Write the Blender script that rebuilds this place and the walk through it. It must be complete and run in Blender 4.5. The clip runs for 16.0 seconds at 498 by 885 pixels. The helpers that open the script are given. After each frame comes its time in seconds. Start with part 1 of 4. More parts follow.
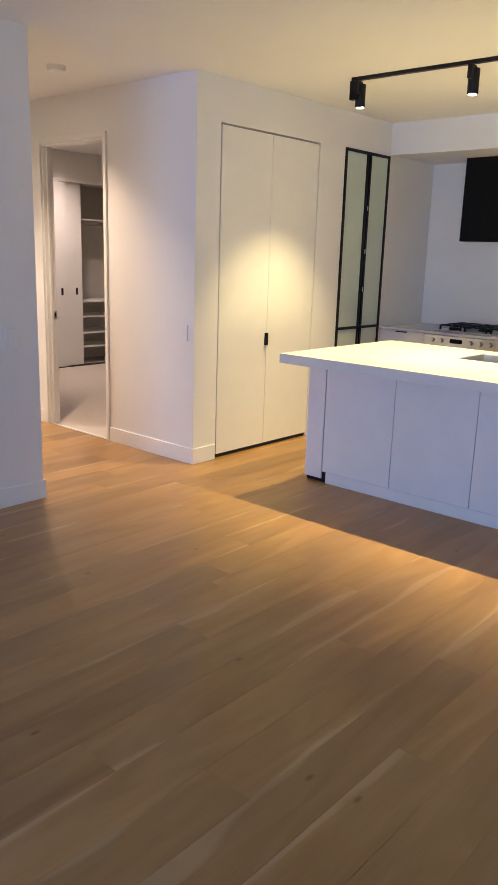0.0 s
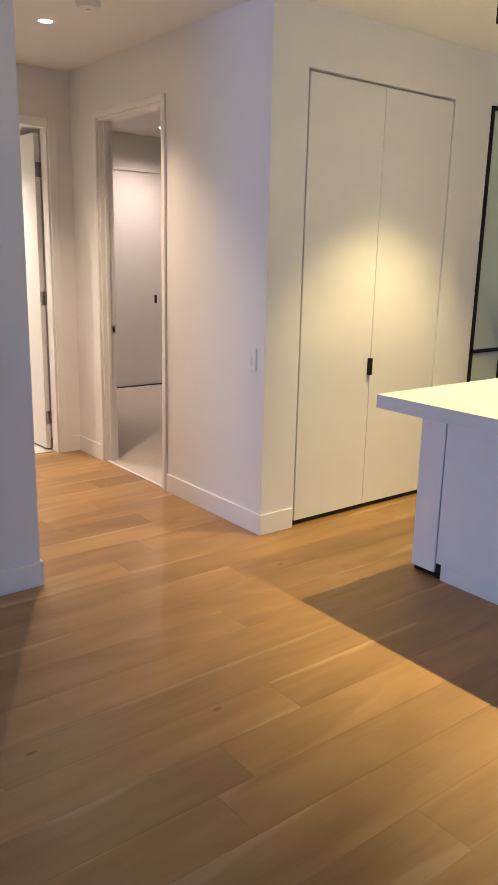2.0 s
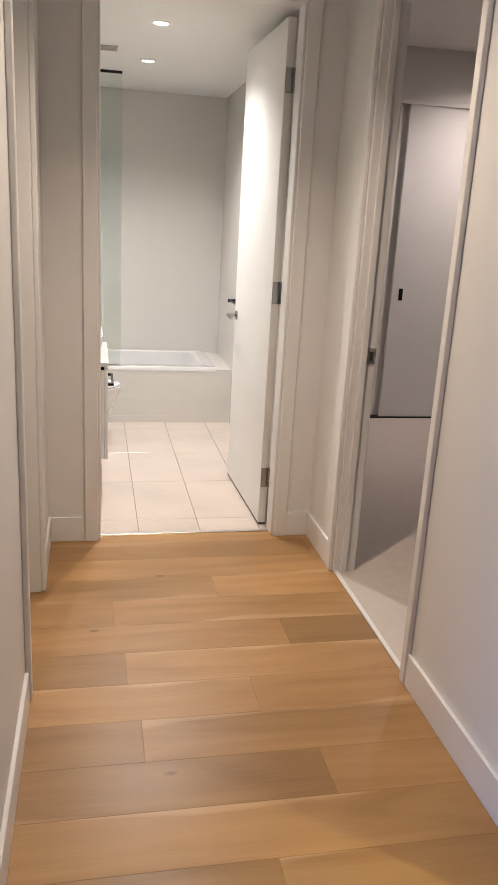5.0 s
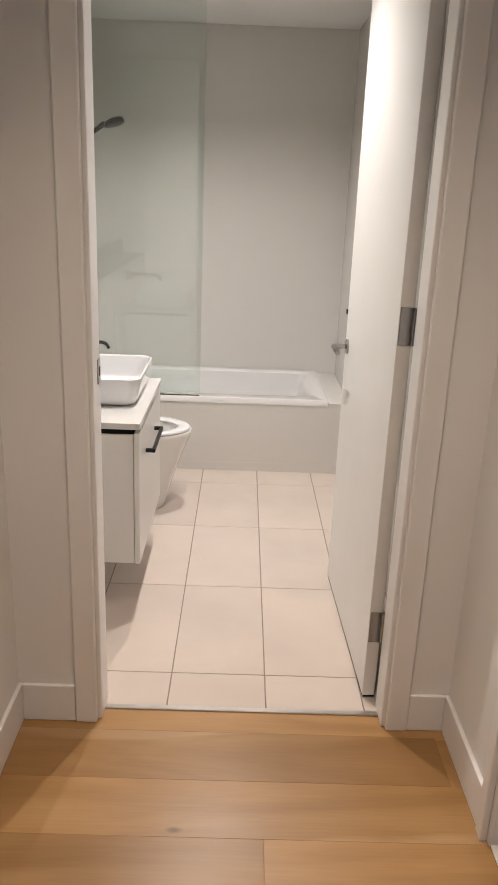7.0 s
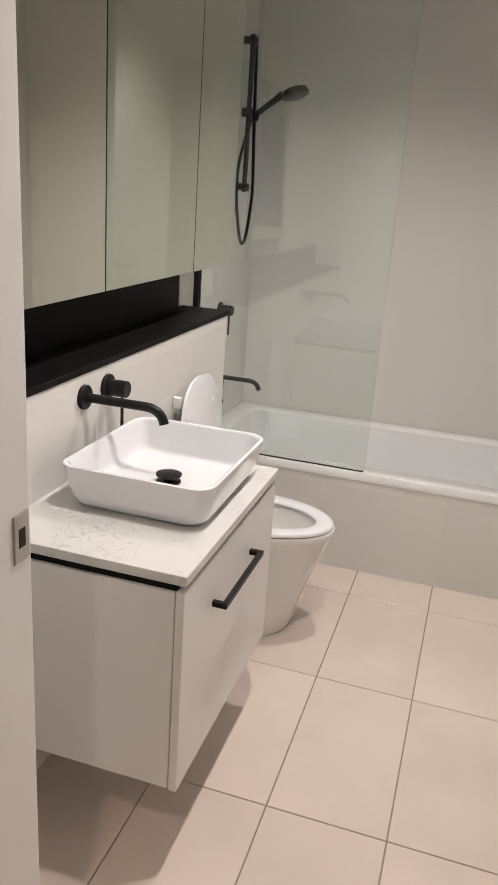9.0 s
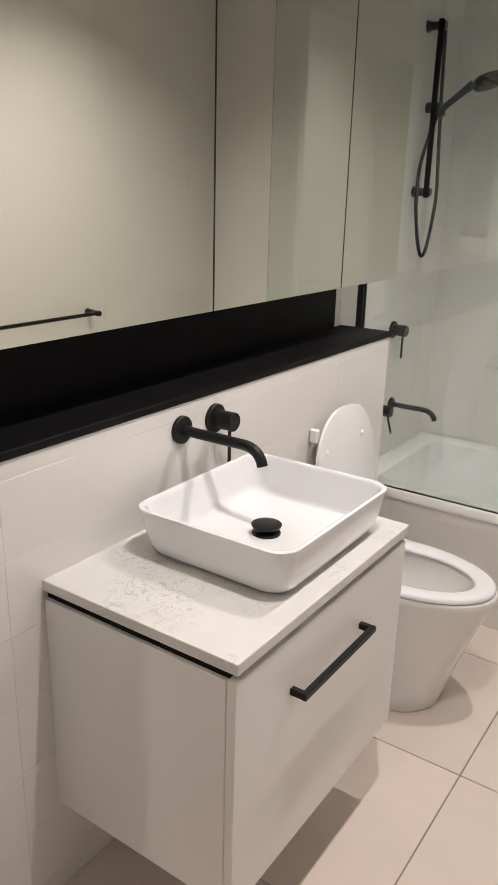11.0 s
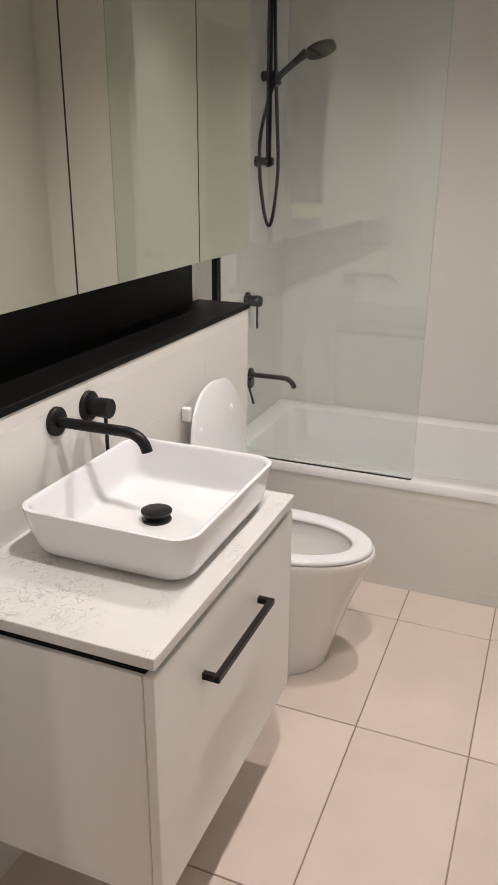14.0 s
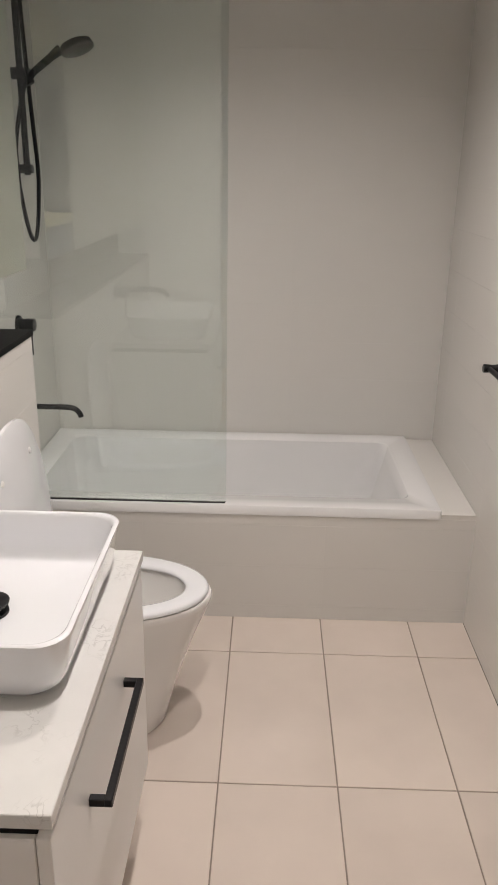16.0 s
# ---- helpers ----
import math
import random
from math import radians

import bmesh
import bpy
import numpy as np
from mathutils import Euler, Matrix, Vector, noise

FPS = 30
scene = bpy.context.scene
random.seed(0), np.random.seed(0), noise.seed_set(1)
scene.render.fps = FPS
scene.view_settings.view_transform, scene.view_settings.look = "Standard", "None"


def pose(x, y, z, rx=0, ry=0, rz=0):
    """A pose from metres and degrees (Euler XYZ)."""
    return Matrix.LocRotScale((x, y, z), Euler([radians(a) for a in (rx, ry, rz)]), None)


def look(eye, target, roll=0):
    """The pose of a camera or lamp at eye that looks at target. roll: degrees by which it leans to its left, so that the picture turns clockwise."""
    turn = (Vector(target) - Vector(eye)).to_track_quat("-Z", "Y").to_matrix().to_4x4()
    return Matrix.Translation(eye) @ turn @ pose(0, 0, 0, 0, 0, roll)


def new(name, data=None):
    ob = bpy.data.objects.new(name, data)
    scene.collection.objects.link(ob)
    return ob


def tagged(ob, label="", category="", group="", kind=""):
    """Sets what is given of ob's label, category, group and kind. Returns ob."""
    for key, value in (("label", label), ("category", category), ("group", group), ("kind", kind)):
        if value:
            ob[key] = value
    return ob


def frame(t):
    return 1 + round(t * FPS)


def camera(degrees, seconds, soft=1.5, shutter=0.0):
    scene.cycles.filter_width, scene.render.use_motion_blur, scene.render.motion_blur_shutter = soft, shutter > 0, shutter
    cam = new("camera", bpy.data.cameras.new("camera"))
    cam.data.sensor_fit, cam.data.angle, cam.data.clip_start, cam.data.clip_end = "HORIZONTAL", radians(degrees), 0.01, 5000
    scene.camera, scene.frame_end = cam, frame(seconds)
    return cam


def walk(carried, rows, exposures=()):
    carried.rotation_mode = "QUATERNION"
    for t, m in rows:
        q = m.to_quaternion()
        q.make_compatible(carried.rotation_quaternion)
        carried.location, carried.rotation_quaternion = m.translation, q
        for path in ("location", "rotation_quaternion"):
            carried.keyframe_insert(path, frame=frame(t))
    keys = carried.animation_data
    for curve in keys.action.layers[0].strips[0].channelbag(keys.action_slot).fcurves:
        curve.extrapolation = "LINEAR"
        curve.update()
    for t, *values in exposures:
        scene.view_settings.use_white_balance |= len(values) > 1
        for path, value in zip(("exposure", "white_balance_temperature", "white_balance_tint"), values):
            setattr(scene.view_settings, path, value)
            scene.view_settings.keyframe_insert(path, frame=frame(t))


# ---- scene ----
cam = camera(36.3, 16.0, soft=1.0)
PATH = [
    (0, (-3.819, -3.896, 1.53), (-2.359, -2.617, 1.048), 1.8),
    (0.5, (-3.539, -3.674, 1.528), (-2.122, -2.346, 1.053), 1.5),
    (1, (-3.186, -3.505, 1.499), (-1.821, -2.122, 1.025), 1.3),
    (1.5, (-2.814, -3.326, 1.501), (-1.535, -1.866, 1.018), 1.8),
    (2, (-2.487, -3.07, 1.508), (-1.293, -1.54, 1.025), 1.3),
    (2.5, (-2.12, -2.839, 1.506), (-1.03, -1.232, 1.025), 1.0),
    (3, (-1.844, -2.528, 1.488), (-0.88, -0.849, 0.987), 1.6),
    (3.5, (-1.6, -2.194, 1.473), (-0.792, -0.444, 0.94), 2.6),
    (4, (-1.386, -1.829, 1.482), (-0.772, -0.009, 0.924), 3.5),
    (4.5, (-1.219, -1.445, 1.492), (-0.718, 0.406, 0.925), 3.4),
    (5, (-1.024, -1.101, 1.464), (-0.628, 0.778, 0.905), 3.2),
    (7.5, (-0.56, 0.735, 1.472), (-0.618, 2.63, 0.836), 2.8),
    (8, (-0.495, 1.06, 1.486), (-0.651, 2.948, 0.843), 3.6),
    (8.5, (-0.503, 1.369, 1.453), (-0.798, 3.243, 0.818), 3.5),
    (9, (-0.504, 1.58, 1.445), (-1.036, 3.398, 0.804), 4.1),
    (9.5, (-0.41, 1.772, 1.45), (-1.2, 3.496, 0.814), 4.1),
    (10, (-0.425, 1.892, 1.431), (-1.35, 3.547, 0.795), 3.1),
    (12.5, (-0.329, 1.982, 1.423), (-1.464, 3.5, 0.786), 0.7),
    (13, (-0.359, 1.989, 1.425), (-1.409, 3.553, 0.754), -0.0),
    (13.5, (-0.416, 1.973, 1.426), (-1.3, 3.623, 0.721), -0.5),
    (14, (-0.473, 1.947, 1.434), (-1.173, 3.688, 0.74), 0.4),
    (14.5, (-0.515, 1.97, 1.426), (-1.134, 3.748, 0.749), 0.2),
    (15, (-0.559, 2.062, 1.422), (-1.028, 3.889, 0.759), -0.2),
    (15.5, (-0.613, 2.11, 1.432), (-0.872, 3.977, 0.765), 0.1),
    (16, (-0.72, 2.105, 1.436), (-0.766, 3.989, 0.765), 0.9),
]
EXPOSURES = [(0.0, 0.76, 7250, 14), (1.5, 0.60, 7200, 14), (2.5, 0.42, 7100, 13), (4.0, 0.30, 6800, 12), (5.0, 0.25, 6350, 9), (6.3, 0.05, 6400, 10), (7.5, -0.20, 6500, 10),
             (9.0, -0.34, 6450, 11), (13.0, -0.33, 6450, 11), (14.5, -0.42, 6450, 11), (16.0, -0.53, 6450, 11)]

walk(cam, [(t, look(eye, target, roll)) for t, eye, target, roll in PATH], EXPOSURES)

# ---- world and lights ----
H, HB = 2.7, 2.352            # ceilings: main rooms, bathroom
world = bpy.data.worlds.new("sky")
world.use_nodes = True
scene.world = world
wn = world.node_tree
sky = wn.nodes.new("ShaderNodeTexSky")
sky.sky_type, sky.sun_disc, sky.sun_elevation, sky.sun_rotation = "NISHITA", False, radians(12), radians(200)
wn.links.new(sky.outputs["Color"], wn.nodes["Background"].inputs["Color"])
wn.nodes["Background"].inputs["Strength"].default_value = 0.12

WARM, YELLOW, SOFT, DAY = (1, 0.79, 0.62), (1, 0.835, 0.42), (1, 0.91, 0.855), (0.24, 0.46, 1.0)


def spot_lamp(name, eye, target, watts, colour, size, blend, radius=0.02):
    data = bpy.data.lights.new(name, "SPOT")
    data.energy, data.color, data.spot_size, data.spot_blend, data.shadow_soft_size = watts, colour, radians(size), blend, radius
    ob = new(name, data)
    ob.matrix_world = look(eye, target)
    return ob


def area_lamp(name, eye, target, watts, colour, w, h):
    data = bpy.data.lights.new(name, "AREA")
    data.energy, data.color, data.shape, data.size, data.size_y = watts, colour, "RECTANGLE", w, h
    ob = new(name, data)
    ob.matrix_world = look(eye, target)
    return ob


# daylight in the living room's glazed opening
area_lamp("window_light", (-9.55, -3.4, 1.15), (0, -3.4, 1.15), 182, DAY, 3.8, 2.0)
TRACK_X, CANS = 0.775, (-0.735, -1.555, -2.375, -3.195)
for cy in CANS:
    spot_lamp("track_spot_light", (TRACK_X + 0.05, cy, 2.511), (TRACK_X + 0.05, cy, 0), 118, YELLOW, 90, 0.65, 0.014)
spot_lamp("hall_downlight_light", (-0.617, 1.19, H - 0.012), (-0.617, 1.19, 0), 94, WARM, 106, 0.85, 0.03)
BATH_LIGHTS = ((-0.71, 2.97), (-0.71, 3.93))
for bx, by in BATH_LIGHTS:
    spot_lamp("bath_downlight_light", (bx, by, HB - 0.012), (bx, by, 0), 90, SOFT, 138, 1.0, 0.016)
spot_lamp("bedroom_downlight_light", (1.73, 3.85, H - 0.012), (1.73, 3.85, 0), 84, (1, 0.82, 0.76), 145, 1.0, 0.03)


# ---- materials ----
def node_material(name, colour, rough=0.5, metal=0.0, grain=0.0, scale=8.0, bump=0.0, bump_scale=60.0, spread=0.0, spec=0.5, smear=0.04):
    """A plain surface with tone at two scales, fine relief and a spread between pieces."""
    m = bpy.data.materials.new(name)
    m.use_nodes = True
    nt = m.node_tree
    b = nt.nodes["Principled BSDF"]
    b.inputs["Roughness"].default_value, b.inputs["Metallic"].default_value = rough, metal
    b.inputs["Specular IOR Level"].default_value = spec
    tc = nt.nodes.new("ShaderNodeTexCoord")
    big = nt.nodes.new("ShaderNodeTexNoise")
    big.inputs["Scale"].default_value, big.inputs["Detail"].default_value = scale, 6
    if spread:
        which, move = nt.nodes.new("ShaderNodeObjectInfo"), nt.nodes.new("ShaderNodeVectorMath")
        move.operation = "MULTIPLY_ADD"
        move.inputs[1].default_value = (23, 17, 9)
        nt.links.new(which.outputs["Random"], move.inputs[0])
        nt.links.new(tc.outputs["Object"], move.inputs[2])
        nt.links.new(move.outputs[0], big.inputs["Vector"])
    else:
        nt.links.new(tc.outputs["Object"], big.inputs["Vector"])
    fine = nt.nodes.new("ShaderNodeTexNoise")
    fine.inputs["Scale"].default_value, fine.inputs["Detail"].default_value = bump_scale, 4
    nt.links.new(tc.outputs["Object"], fine.inputs["Vector"])
    mr = nt.nodes.new("ShaderNodeMapRange")
    mr.inputs["From Min"].default_value, mr.inputs["From Max"].default_value = 0.3, 0.7
    mr.inputs["To Min"].default_value, mr.inputs["To Max"].default_value = 1 - grain, 1 + grain
    nt.links.new(big.outputs["Fac"], mr.inputs["Value"])
    value = mr.outputs["Result"]
    if spread:
        info = nt.nodes.new("ShaderNodeObjectInfo")
        sp = nt.nodes.new("ShaderNodeMapRange")
        sp.inputs["To Min"].default_value, sp.inputs["To Max"].default_value = 1 - spread, 1 + spread
        nt.links.new(info.outputs["Random"], sp.inputs["Value"])
        mul = nt.nodes.new("ShaderNodeMath")
        mul.operation = "MULTIPLY"
        nt.links.new(value, mul.inputs[0])
        nt.links.new(sp.outputs["Result"], mul.inputs[1])
        value = mul.outputs[0]
    hsv = nt.nodes.new("ShaderNodeHueSaturation")
    hsv.inputs["Color"].default_value = (*colour, 1)
    nt.links.new(value, hsv.inputs["Value"])
    nt.links.new(hsv.outputs["Color"], b.inputs["Base Color"])
    rr = nt.nodes.new("ShaderNodeMapRange")
    rr.inputs["To Min"].default_value, rr.inputs["To Max"].default_value = rough * (1 - smear), min(1, rough * (1 + smear))
    rr.inputs["From Min"].default_value, rr.inputs["From Max"].default_value = 0.2, 0.8
    wear = nt.nodes.new("ShaderNodeTexNoise")
    wear.inputs["Scale"].default_value, wear.inputs["Detail"].default_value = scale * 0.8, 1
    nt.links.new(big.inputs["Vector"].links[0].from_socket, wear.inputs["Vector"])
    nt.links.new(wear.outputs["Fac"], rr.inputs["Value"])
    nt.links.new(rr.outputs["Result"], b.inputs["Roughness"])
    if bump:
        bn = nt.nodes.new("ShaderNodeBump")
        bn.inputs["Strength"].default_value, bn.inputs["Distance"].default_value = bump, 0.002
        nt.links.new(fine.outputs["Fac"], bn.inputs["Height"])
        nt.links.new(bn.outputs["Normal"], b.inputs["Normal"])
    return m


def oak_material():
    """Brushed oak boards: long figure, cathedral arches, fine pores, a few knots, tone from board to board."""
    m = bpy.data.materials.new("oak_boards")
    m.use_nodes = True
    nt = m.node_tree
    N, L = nt.nodes.new, nt.links.new
    b = nt.nodes["Principled BSDF"]
    tc, info = N("ShaderNodeTexCoord"), N("ShaderNodeObjectInfo")
    shift = N("ShaderNodeVectorMath")
    shift.operation = "MULTIPLY_ADD"
    comb = N("ShaderNodeCombineXYZ")
    for i in range(3):
        L(info.outputs["Random"], comb.inputs[i])
    L(comb.outputs[0], shift.inputs[0])
    shift.inputs[1].default_value = (37, 11, 5)
    L(tc.outputs["Object"], shift.inputs[2])

    def stretched(sx, sy, scale, detail, dist=0.0):
        mp = N("ShaderNodeMapping")
        mp.inputs["Scale"].default_value = (sx, sy, 1)
        L(shift.outputs[0], mp.inputs["Vector"])
        n = N("ShaderNodeTexNoise")
        n.inputs["Scale"].default_value, n.inputs["Detail"].default_value, n.inputs["Distortion"].default_value = scale, detail, dist
        L(mp.outputs[0], n.inputs["Vector"])
        return n.outputs["Fac"]

    figure = stretched(0.5, 3.2, 2.0, 6, 1.4)
    pores = stretched(0.8, 24.0, 7.0, 5)
    cloud = stretched(0.8, 1.6, 1.6, 3)
    ramp = N("ShaderNodeValToRGB")
    ramp.color_ramp.elements[0].position, ramp.color_ramp.elements[0].color = 0.28, (0.295, 0.162, 0.064, 1)
    ramp.color_ramp.elements[1].position, ramp.color_ramp.elements[1].color = 0.74, (0.412, 0.250, 0.115, 1)
    mid = ramp.color_ramp.elements.new(0.5)
    mid.color = (0.357, 0.206, 0.088, 1)
    L(figure, ramp.inputs["Fac"])
    vor = N("ShaderNodeTexVoronoi")
    vor.voronoi_dimensions = "2D"
    vor.inputs["Scale"].default_value = 1.25
    mpk = N("ShaderNodeMapping")
    mpk.inputs["Scale"].default_value = (0.7, 1.5, 0)
    L(shift.outputs[0], mpk.inputs["Vector"])
    L(mpk.outputs[0], vor.inputs["Vector"])
    knot = N("ShaderNodeMapRange")
    knot.inputs["From Min"].default_value, knot.inputs["From Max"].default_value = 0.006, 0.022
    knot.inputs["To Min"].default_value, knot.inputs["To Max"].default_value = 0.5, 1.0
    L(vor.outputs["Distance"], knot.inputs["Value"])

    def ranged(sock, lo, hi, a=0.3, z=0.7):
        r = N("ShaderNodeMapRange")
        r.inputs["From Min"].default_value, r.inputs["From Max"].default_value = a, z
        r.inputs["To Min"].default_value, r.inputs["To Max"].default_value = lo, hi
        L(sock, r.inputs["Value"])
        return r.outputs["Result"]

    def times(a, c):
        mu = N("ShaderNodeMath")
        mu.operation = "MULTIPLY"
        L(a, mu.inputs[0])
        L(c, mu.inputs[1])
        return mu.outputs[0]

    tone = times(times(ranged(pores, 0.95, 1.03), ranged(cloud, 0.88, 1.12)), times(ranged(info.outputs["Random"], 0.88, 1.14, 0, 1), knot.outputs["Result"]))
    # pale sapwood running in and out along one edge of some boards
    split = N("ShaderNodeSeparateXYZ")
    L(tc.outputs["Object"], split.inputs[0])
    code = [N("ShaderNodeMath") for _ in range(5)]
    for nd, op, v in zip(code, ("MULTIPLY", "FRACT", "GREATER_THAN", "MULTIPLY_ADD", "ABSOLUTE"), (13.0, 0.0, 0.5, -0.1875, 0.0)):
        nd.operation = op
        nd.inputs[1].default_value = v
    L(info.outputs["Random"], code[0].inputs[0])
    for one, two in zip(code, code[1:]):
        L(one.outputs[0], two.inputs[0])
    L(split.outputs["Y"], code[3].inputs[2])
    run = stretched(0.55, 0.0, 1.7, 2)
    wave = N("ShaderNodeMath")
    wave.operation = "MULTIPLY_ADD"
    wave.inputs[1].default_value = 0.26
    L(run, wave.inputs[0])
    L(code[4].outputs[0], wave.inputs[2])
    fray = N("ShaderNodeMath")
    fray.operation = "MULTIPLY_ADD"
    fray.inputs[1].default_value = 0.07
    L(figure, fray.inputs[0])
    L(wave.outputs[0], fray.inputs[2])
    sap = ranged(fray.outputs[0], 0.0, 0.7, 0.345, 0.362)
    pale = N("ShaderNodeMix")
    pale.data_type = "RGBA"
    pale.inputs[7].default_value = (0.50, 0.330, 0.185, 1)
    L(sap, pale.inputs[0])
    L(ramp.outputs["Color"], pale.inputs[6])
    hsv = N("ShaderNodeHueSaturation")
    hsv.inputs["Saturation"].default_value = 1.06
    L(pale.outputs[2], hsv.inputs["Color"])
    L(tone, hsv.inputs["Value"])
    L(hsv.outputs["Color"], b.inputs["Base Color"])
    L(ranged(cloud, 0.30, 0.42), b.inputs["Roughness"])
    bn = N("ShaderNodeBump")
    bn.inputs["Strength"].default_value, bn.inputs["Distance"].default_value = 0.25, 0.001
    L(pores, bn.inputs["Height"])
    L(bn.outputs["Normal"], b.inputs["Normal"])
    return m


def stone_material():
    """Pale engineered stone with broken grey veins."""
    m = node_material("engineered_stone", (0.60, 0.595, 0.58), 0.22, grain=0.03, scale=14)
    nt = m.node_tree
    N, L = nt.nodes.new, nt.links.new
    b = nt.nodes["Principled BSDF"]
    tc = N("ShaderNodeTexCoord")
    n1, n2 = N("ShaderNodeTexNoise"), N("ShaderNodeTexNoise")
    n1.inputs["Scale"].default_value, n1.inputs["Detail"].default_value, n1.inputs["Distortion"].default_value = 34, 10, 0.9
    n2.inputs["Scale"].default_value, n2.inputs["Detail"].default_value = 9, 2
    for n in (n1, n2):
        L(tc.outputs["Object"], n.inputs["Vector"])
    band = N("ShaderNodeValToRGB")
    e = band.color_ramp.elements
    e[0].position, e[0].color = 0.472, (0, 0, 0, 1)
    e[1].position, e[1].color = 0.528, (0, 0, 0, 1)
    e.new(0.5).color = (1, 1, 1, 1)
    L(n1.outputs["Fac"], band.inputs["Fac"])
    gate = N("ShaderNodeMapRange")
    gate.inputs["From Min"].default_value, gate.inputs["From Max"].default_value = 0.42, 0.60
    L(n2.outputs["Fac"], gate.inputs["Value"])
    mu = N("ShaderNodeMath")
    mu.operation = "MULTIPLY"
    L(band.outputs["Color"], mu.inputs[0])
    L(gate.outputs["Result"], mu.inputs[1])
    mix = N("ShaderNodeMix")
    mix.data_type = "RGBA"
    mix.inputs[7].default_value = (0.42, 0.415, 0.40, 1)
    L(mu.outputs[0], mix.inputs[0])
    L(b.inputs["Base Color"].links[0].from_socket, mix.inputs[6])
    L(mix.outputs[2], b.inputs["Base Color"])
    return m


def glow_material(name, colour, strength):
    m = bpy.data.materials.new(name)
    m.use_nodes = True
    b = m.node_tree.nodes["Principled BSDF"]
    b.inputs["Base Color"].default_value = (0.9, 0.9, 0.9, 1)
    b.inputs["Emission Color"].default_value, b.inputs["Emission Strength"].default_value = (*colour, 1), strength
    return m


def clear_glass(name, colour, rough=0.0, ior=1.52):
    m = bpy.data.materials.new(name)
    m.use_nodes = True
    b = m.node_tree.nodes["Principled BSDF"]
    b.inputs["Base Color"].default_value = (*colour, 1)
    b.inputs["Transmission Weight"].default_value, b.inputs["Roughness"].default_value, b.inputs["IOR"].default_value = 1.0, rough, ior
    return m


WALL = node_material("wall_paint", (0.78, 0.775, 0.765), 0.55, grain=0.012, scale=3, bump=0.10, bump_scale=220)
CEIL = node_material("ceiling_paint", (0.80, 0.795, 0.78), 0.7, grain=0.01, scale=2, bump=0.08, bump_scale=200)
TRIM = node_material("trim_enamel", (0.80, 0.795, 0.785), 0.32, grain=0.01, scale=5, bump=0.05, bump_scale=90)
JOINERY = node_material("white_joinery", (0.77, 0.765, 0.75), 0.36, grain=0.015, scale=6, bump=0.05, bump_scale=120)
ISLAND = node_material("island_panel", (0.74, 0.745, 0.755), 0.38, grain=0.025, scale=7, bump=0.12, bump_scale=45)
WHITETOP = node_material("white_benchtop", (0.68, 0.68, 0.67), 0.24, grain=0.015, scale=30)
VANITY = node_material("vanity_laminate", (0.70, 0.69, 0.675), 0.30, grain=0.010, scale=6)
CERAMIC = node_material("white_ceramic", (0.72, 0.725, 0.745), 0.05, grain=0.006, scale=4)
VITREOUS = node_material("warm_white_ceramic", (0.71, 0.695, 0.675), 0.06, grain=0.008, scale=4)
ACRYLIC = node_material("white_bath_acrylic", (0.75, 0.75, 0.75), 0.09, grain=0.006, scale=4)
WALLTILE = node_material("white_wall_tile", (0.665, 0.648, 0.617), 0.24, grain=0.010, scale=3, bump=0.03, bump_scale=10)
WALLGROUT = node_material("wall_grout", (0.655, 0.638, 0.607), 0.8, grain=0.03, scale=40)
FLOORTILE = node_material("beige_floor_tile", (0.60, 0.525, 0.468), 0.21, grain=0.06, scale=3.5, bump=0.04, bump_scale=70, spread=0.03, smear=0.05)
FLOORGROUT = node_material("floor_grout", (0.26, 0.22, 0.18), 0.85, grain=0.08, scale=30)
BLACK = node_material("matt_black_metal", (0.009, 0.009, 0.010), 0.40, grain=0.1, scale=30, bump=0.03, bump_scale=300, spec=0.25)
BLACKBOARD = node_material("black_laminate", (0.006, 0.006, 0.006), 0.5, grain=0.12, scale=12, bump=0.04, bump_scale=200, spec=0.10)
# near-black put in for the shade inside gaps; also seals and channels
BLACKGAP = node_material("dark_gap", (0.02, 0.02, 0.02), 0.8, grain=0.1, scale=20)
STEEL = node_material("brushed_steel", (0.55, 0.54, 0.52), 0.30, metal=1.0, grain=0.06, scale=25, bump=0.05, bump_scale=150)
CHROME = node_material("satin_chrome", (0.36, 0.35, 0.34), 0.20, metal=1.0, grain=0.04, scale=25)
CARPET = node_material("beige_carpet", (0.60, 0.54, 0.49), 0.95, grain=0.035, scale=26, bump=0.25, bump_scale=420, spec=0.1)
# grey with the shade of recesses put into it; the grille's own colour too
SHADE = node_material("shade_grey", (0.46, 0.44, 0.42), 0.55, grain=0.03, scale=7)
SUBFLOOR = node_material("board_joint", (0.24, 0.15, 0.075), 0.8, grain=0.1, scale=20)
OAK = oak_material()
STONE = stone_material()
for glazed in (CERAMIC, VITREOUS, ACRYLIC):
    shader = glazed.node_tree.nodes["Principled BSDF"]
    shader.inputs["Coat Weight"].default_value, shader.inputs["Coat Roughness"].default_value = 0.8, 0.02
MIRROR = node_material("mirror_silver", (0.83, 0.845, 0.755), 0.015, metal=1.0)
for link in list(MIRROR.node_tree.links):
    if link.to_socket.name == "Roughness":
        MIRROR.node_tree.links.remove(link)
SCREENGLASS = clear_glass("shower_glass", (0.86, 0.92, 0.895), 0.0, 1.66)
FROSTED = node_material("frosted_glass", (0.56, 0.66, 0.60), 0.35, grain=0.03, scale=4)
GLOWDISC = glow_material("lamp_lens", (1, 0.88, 0.72), 45)
PLASTIC = node_material("white_plastic", (0.80, 0.79, 0.77), 0.35, grain=0.01, scale=20)


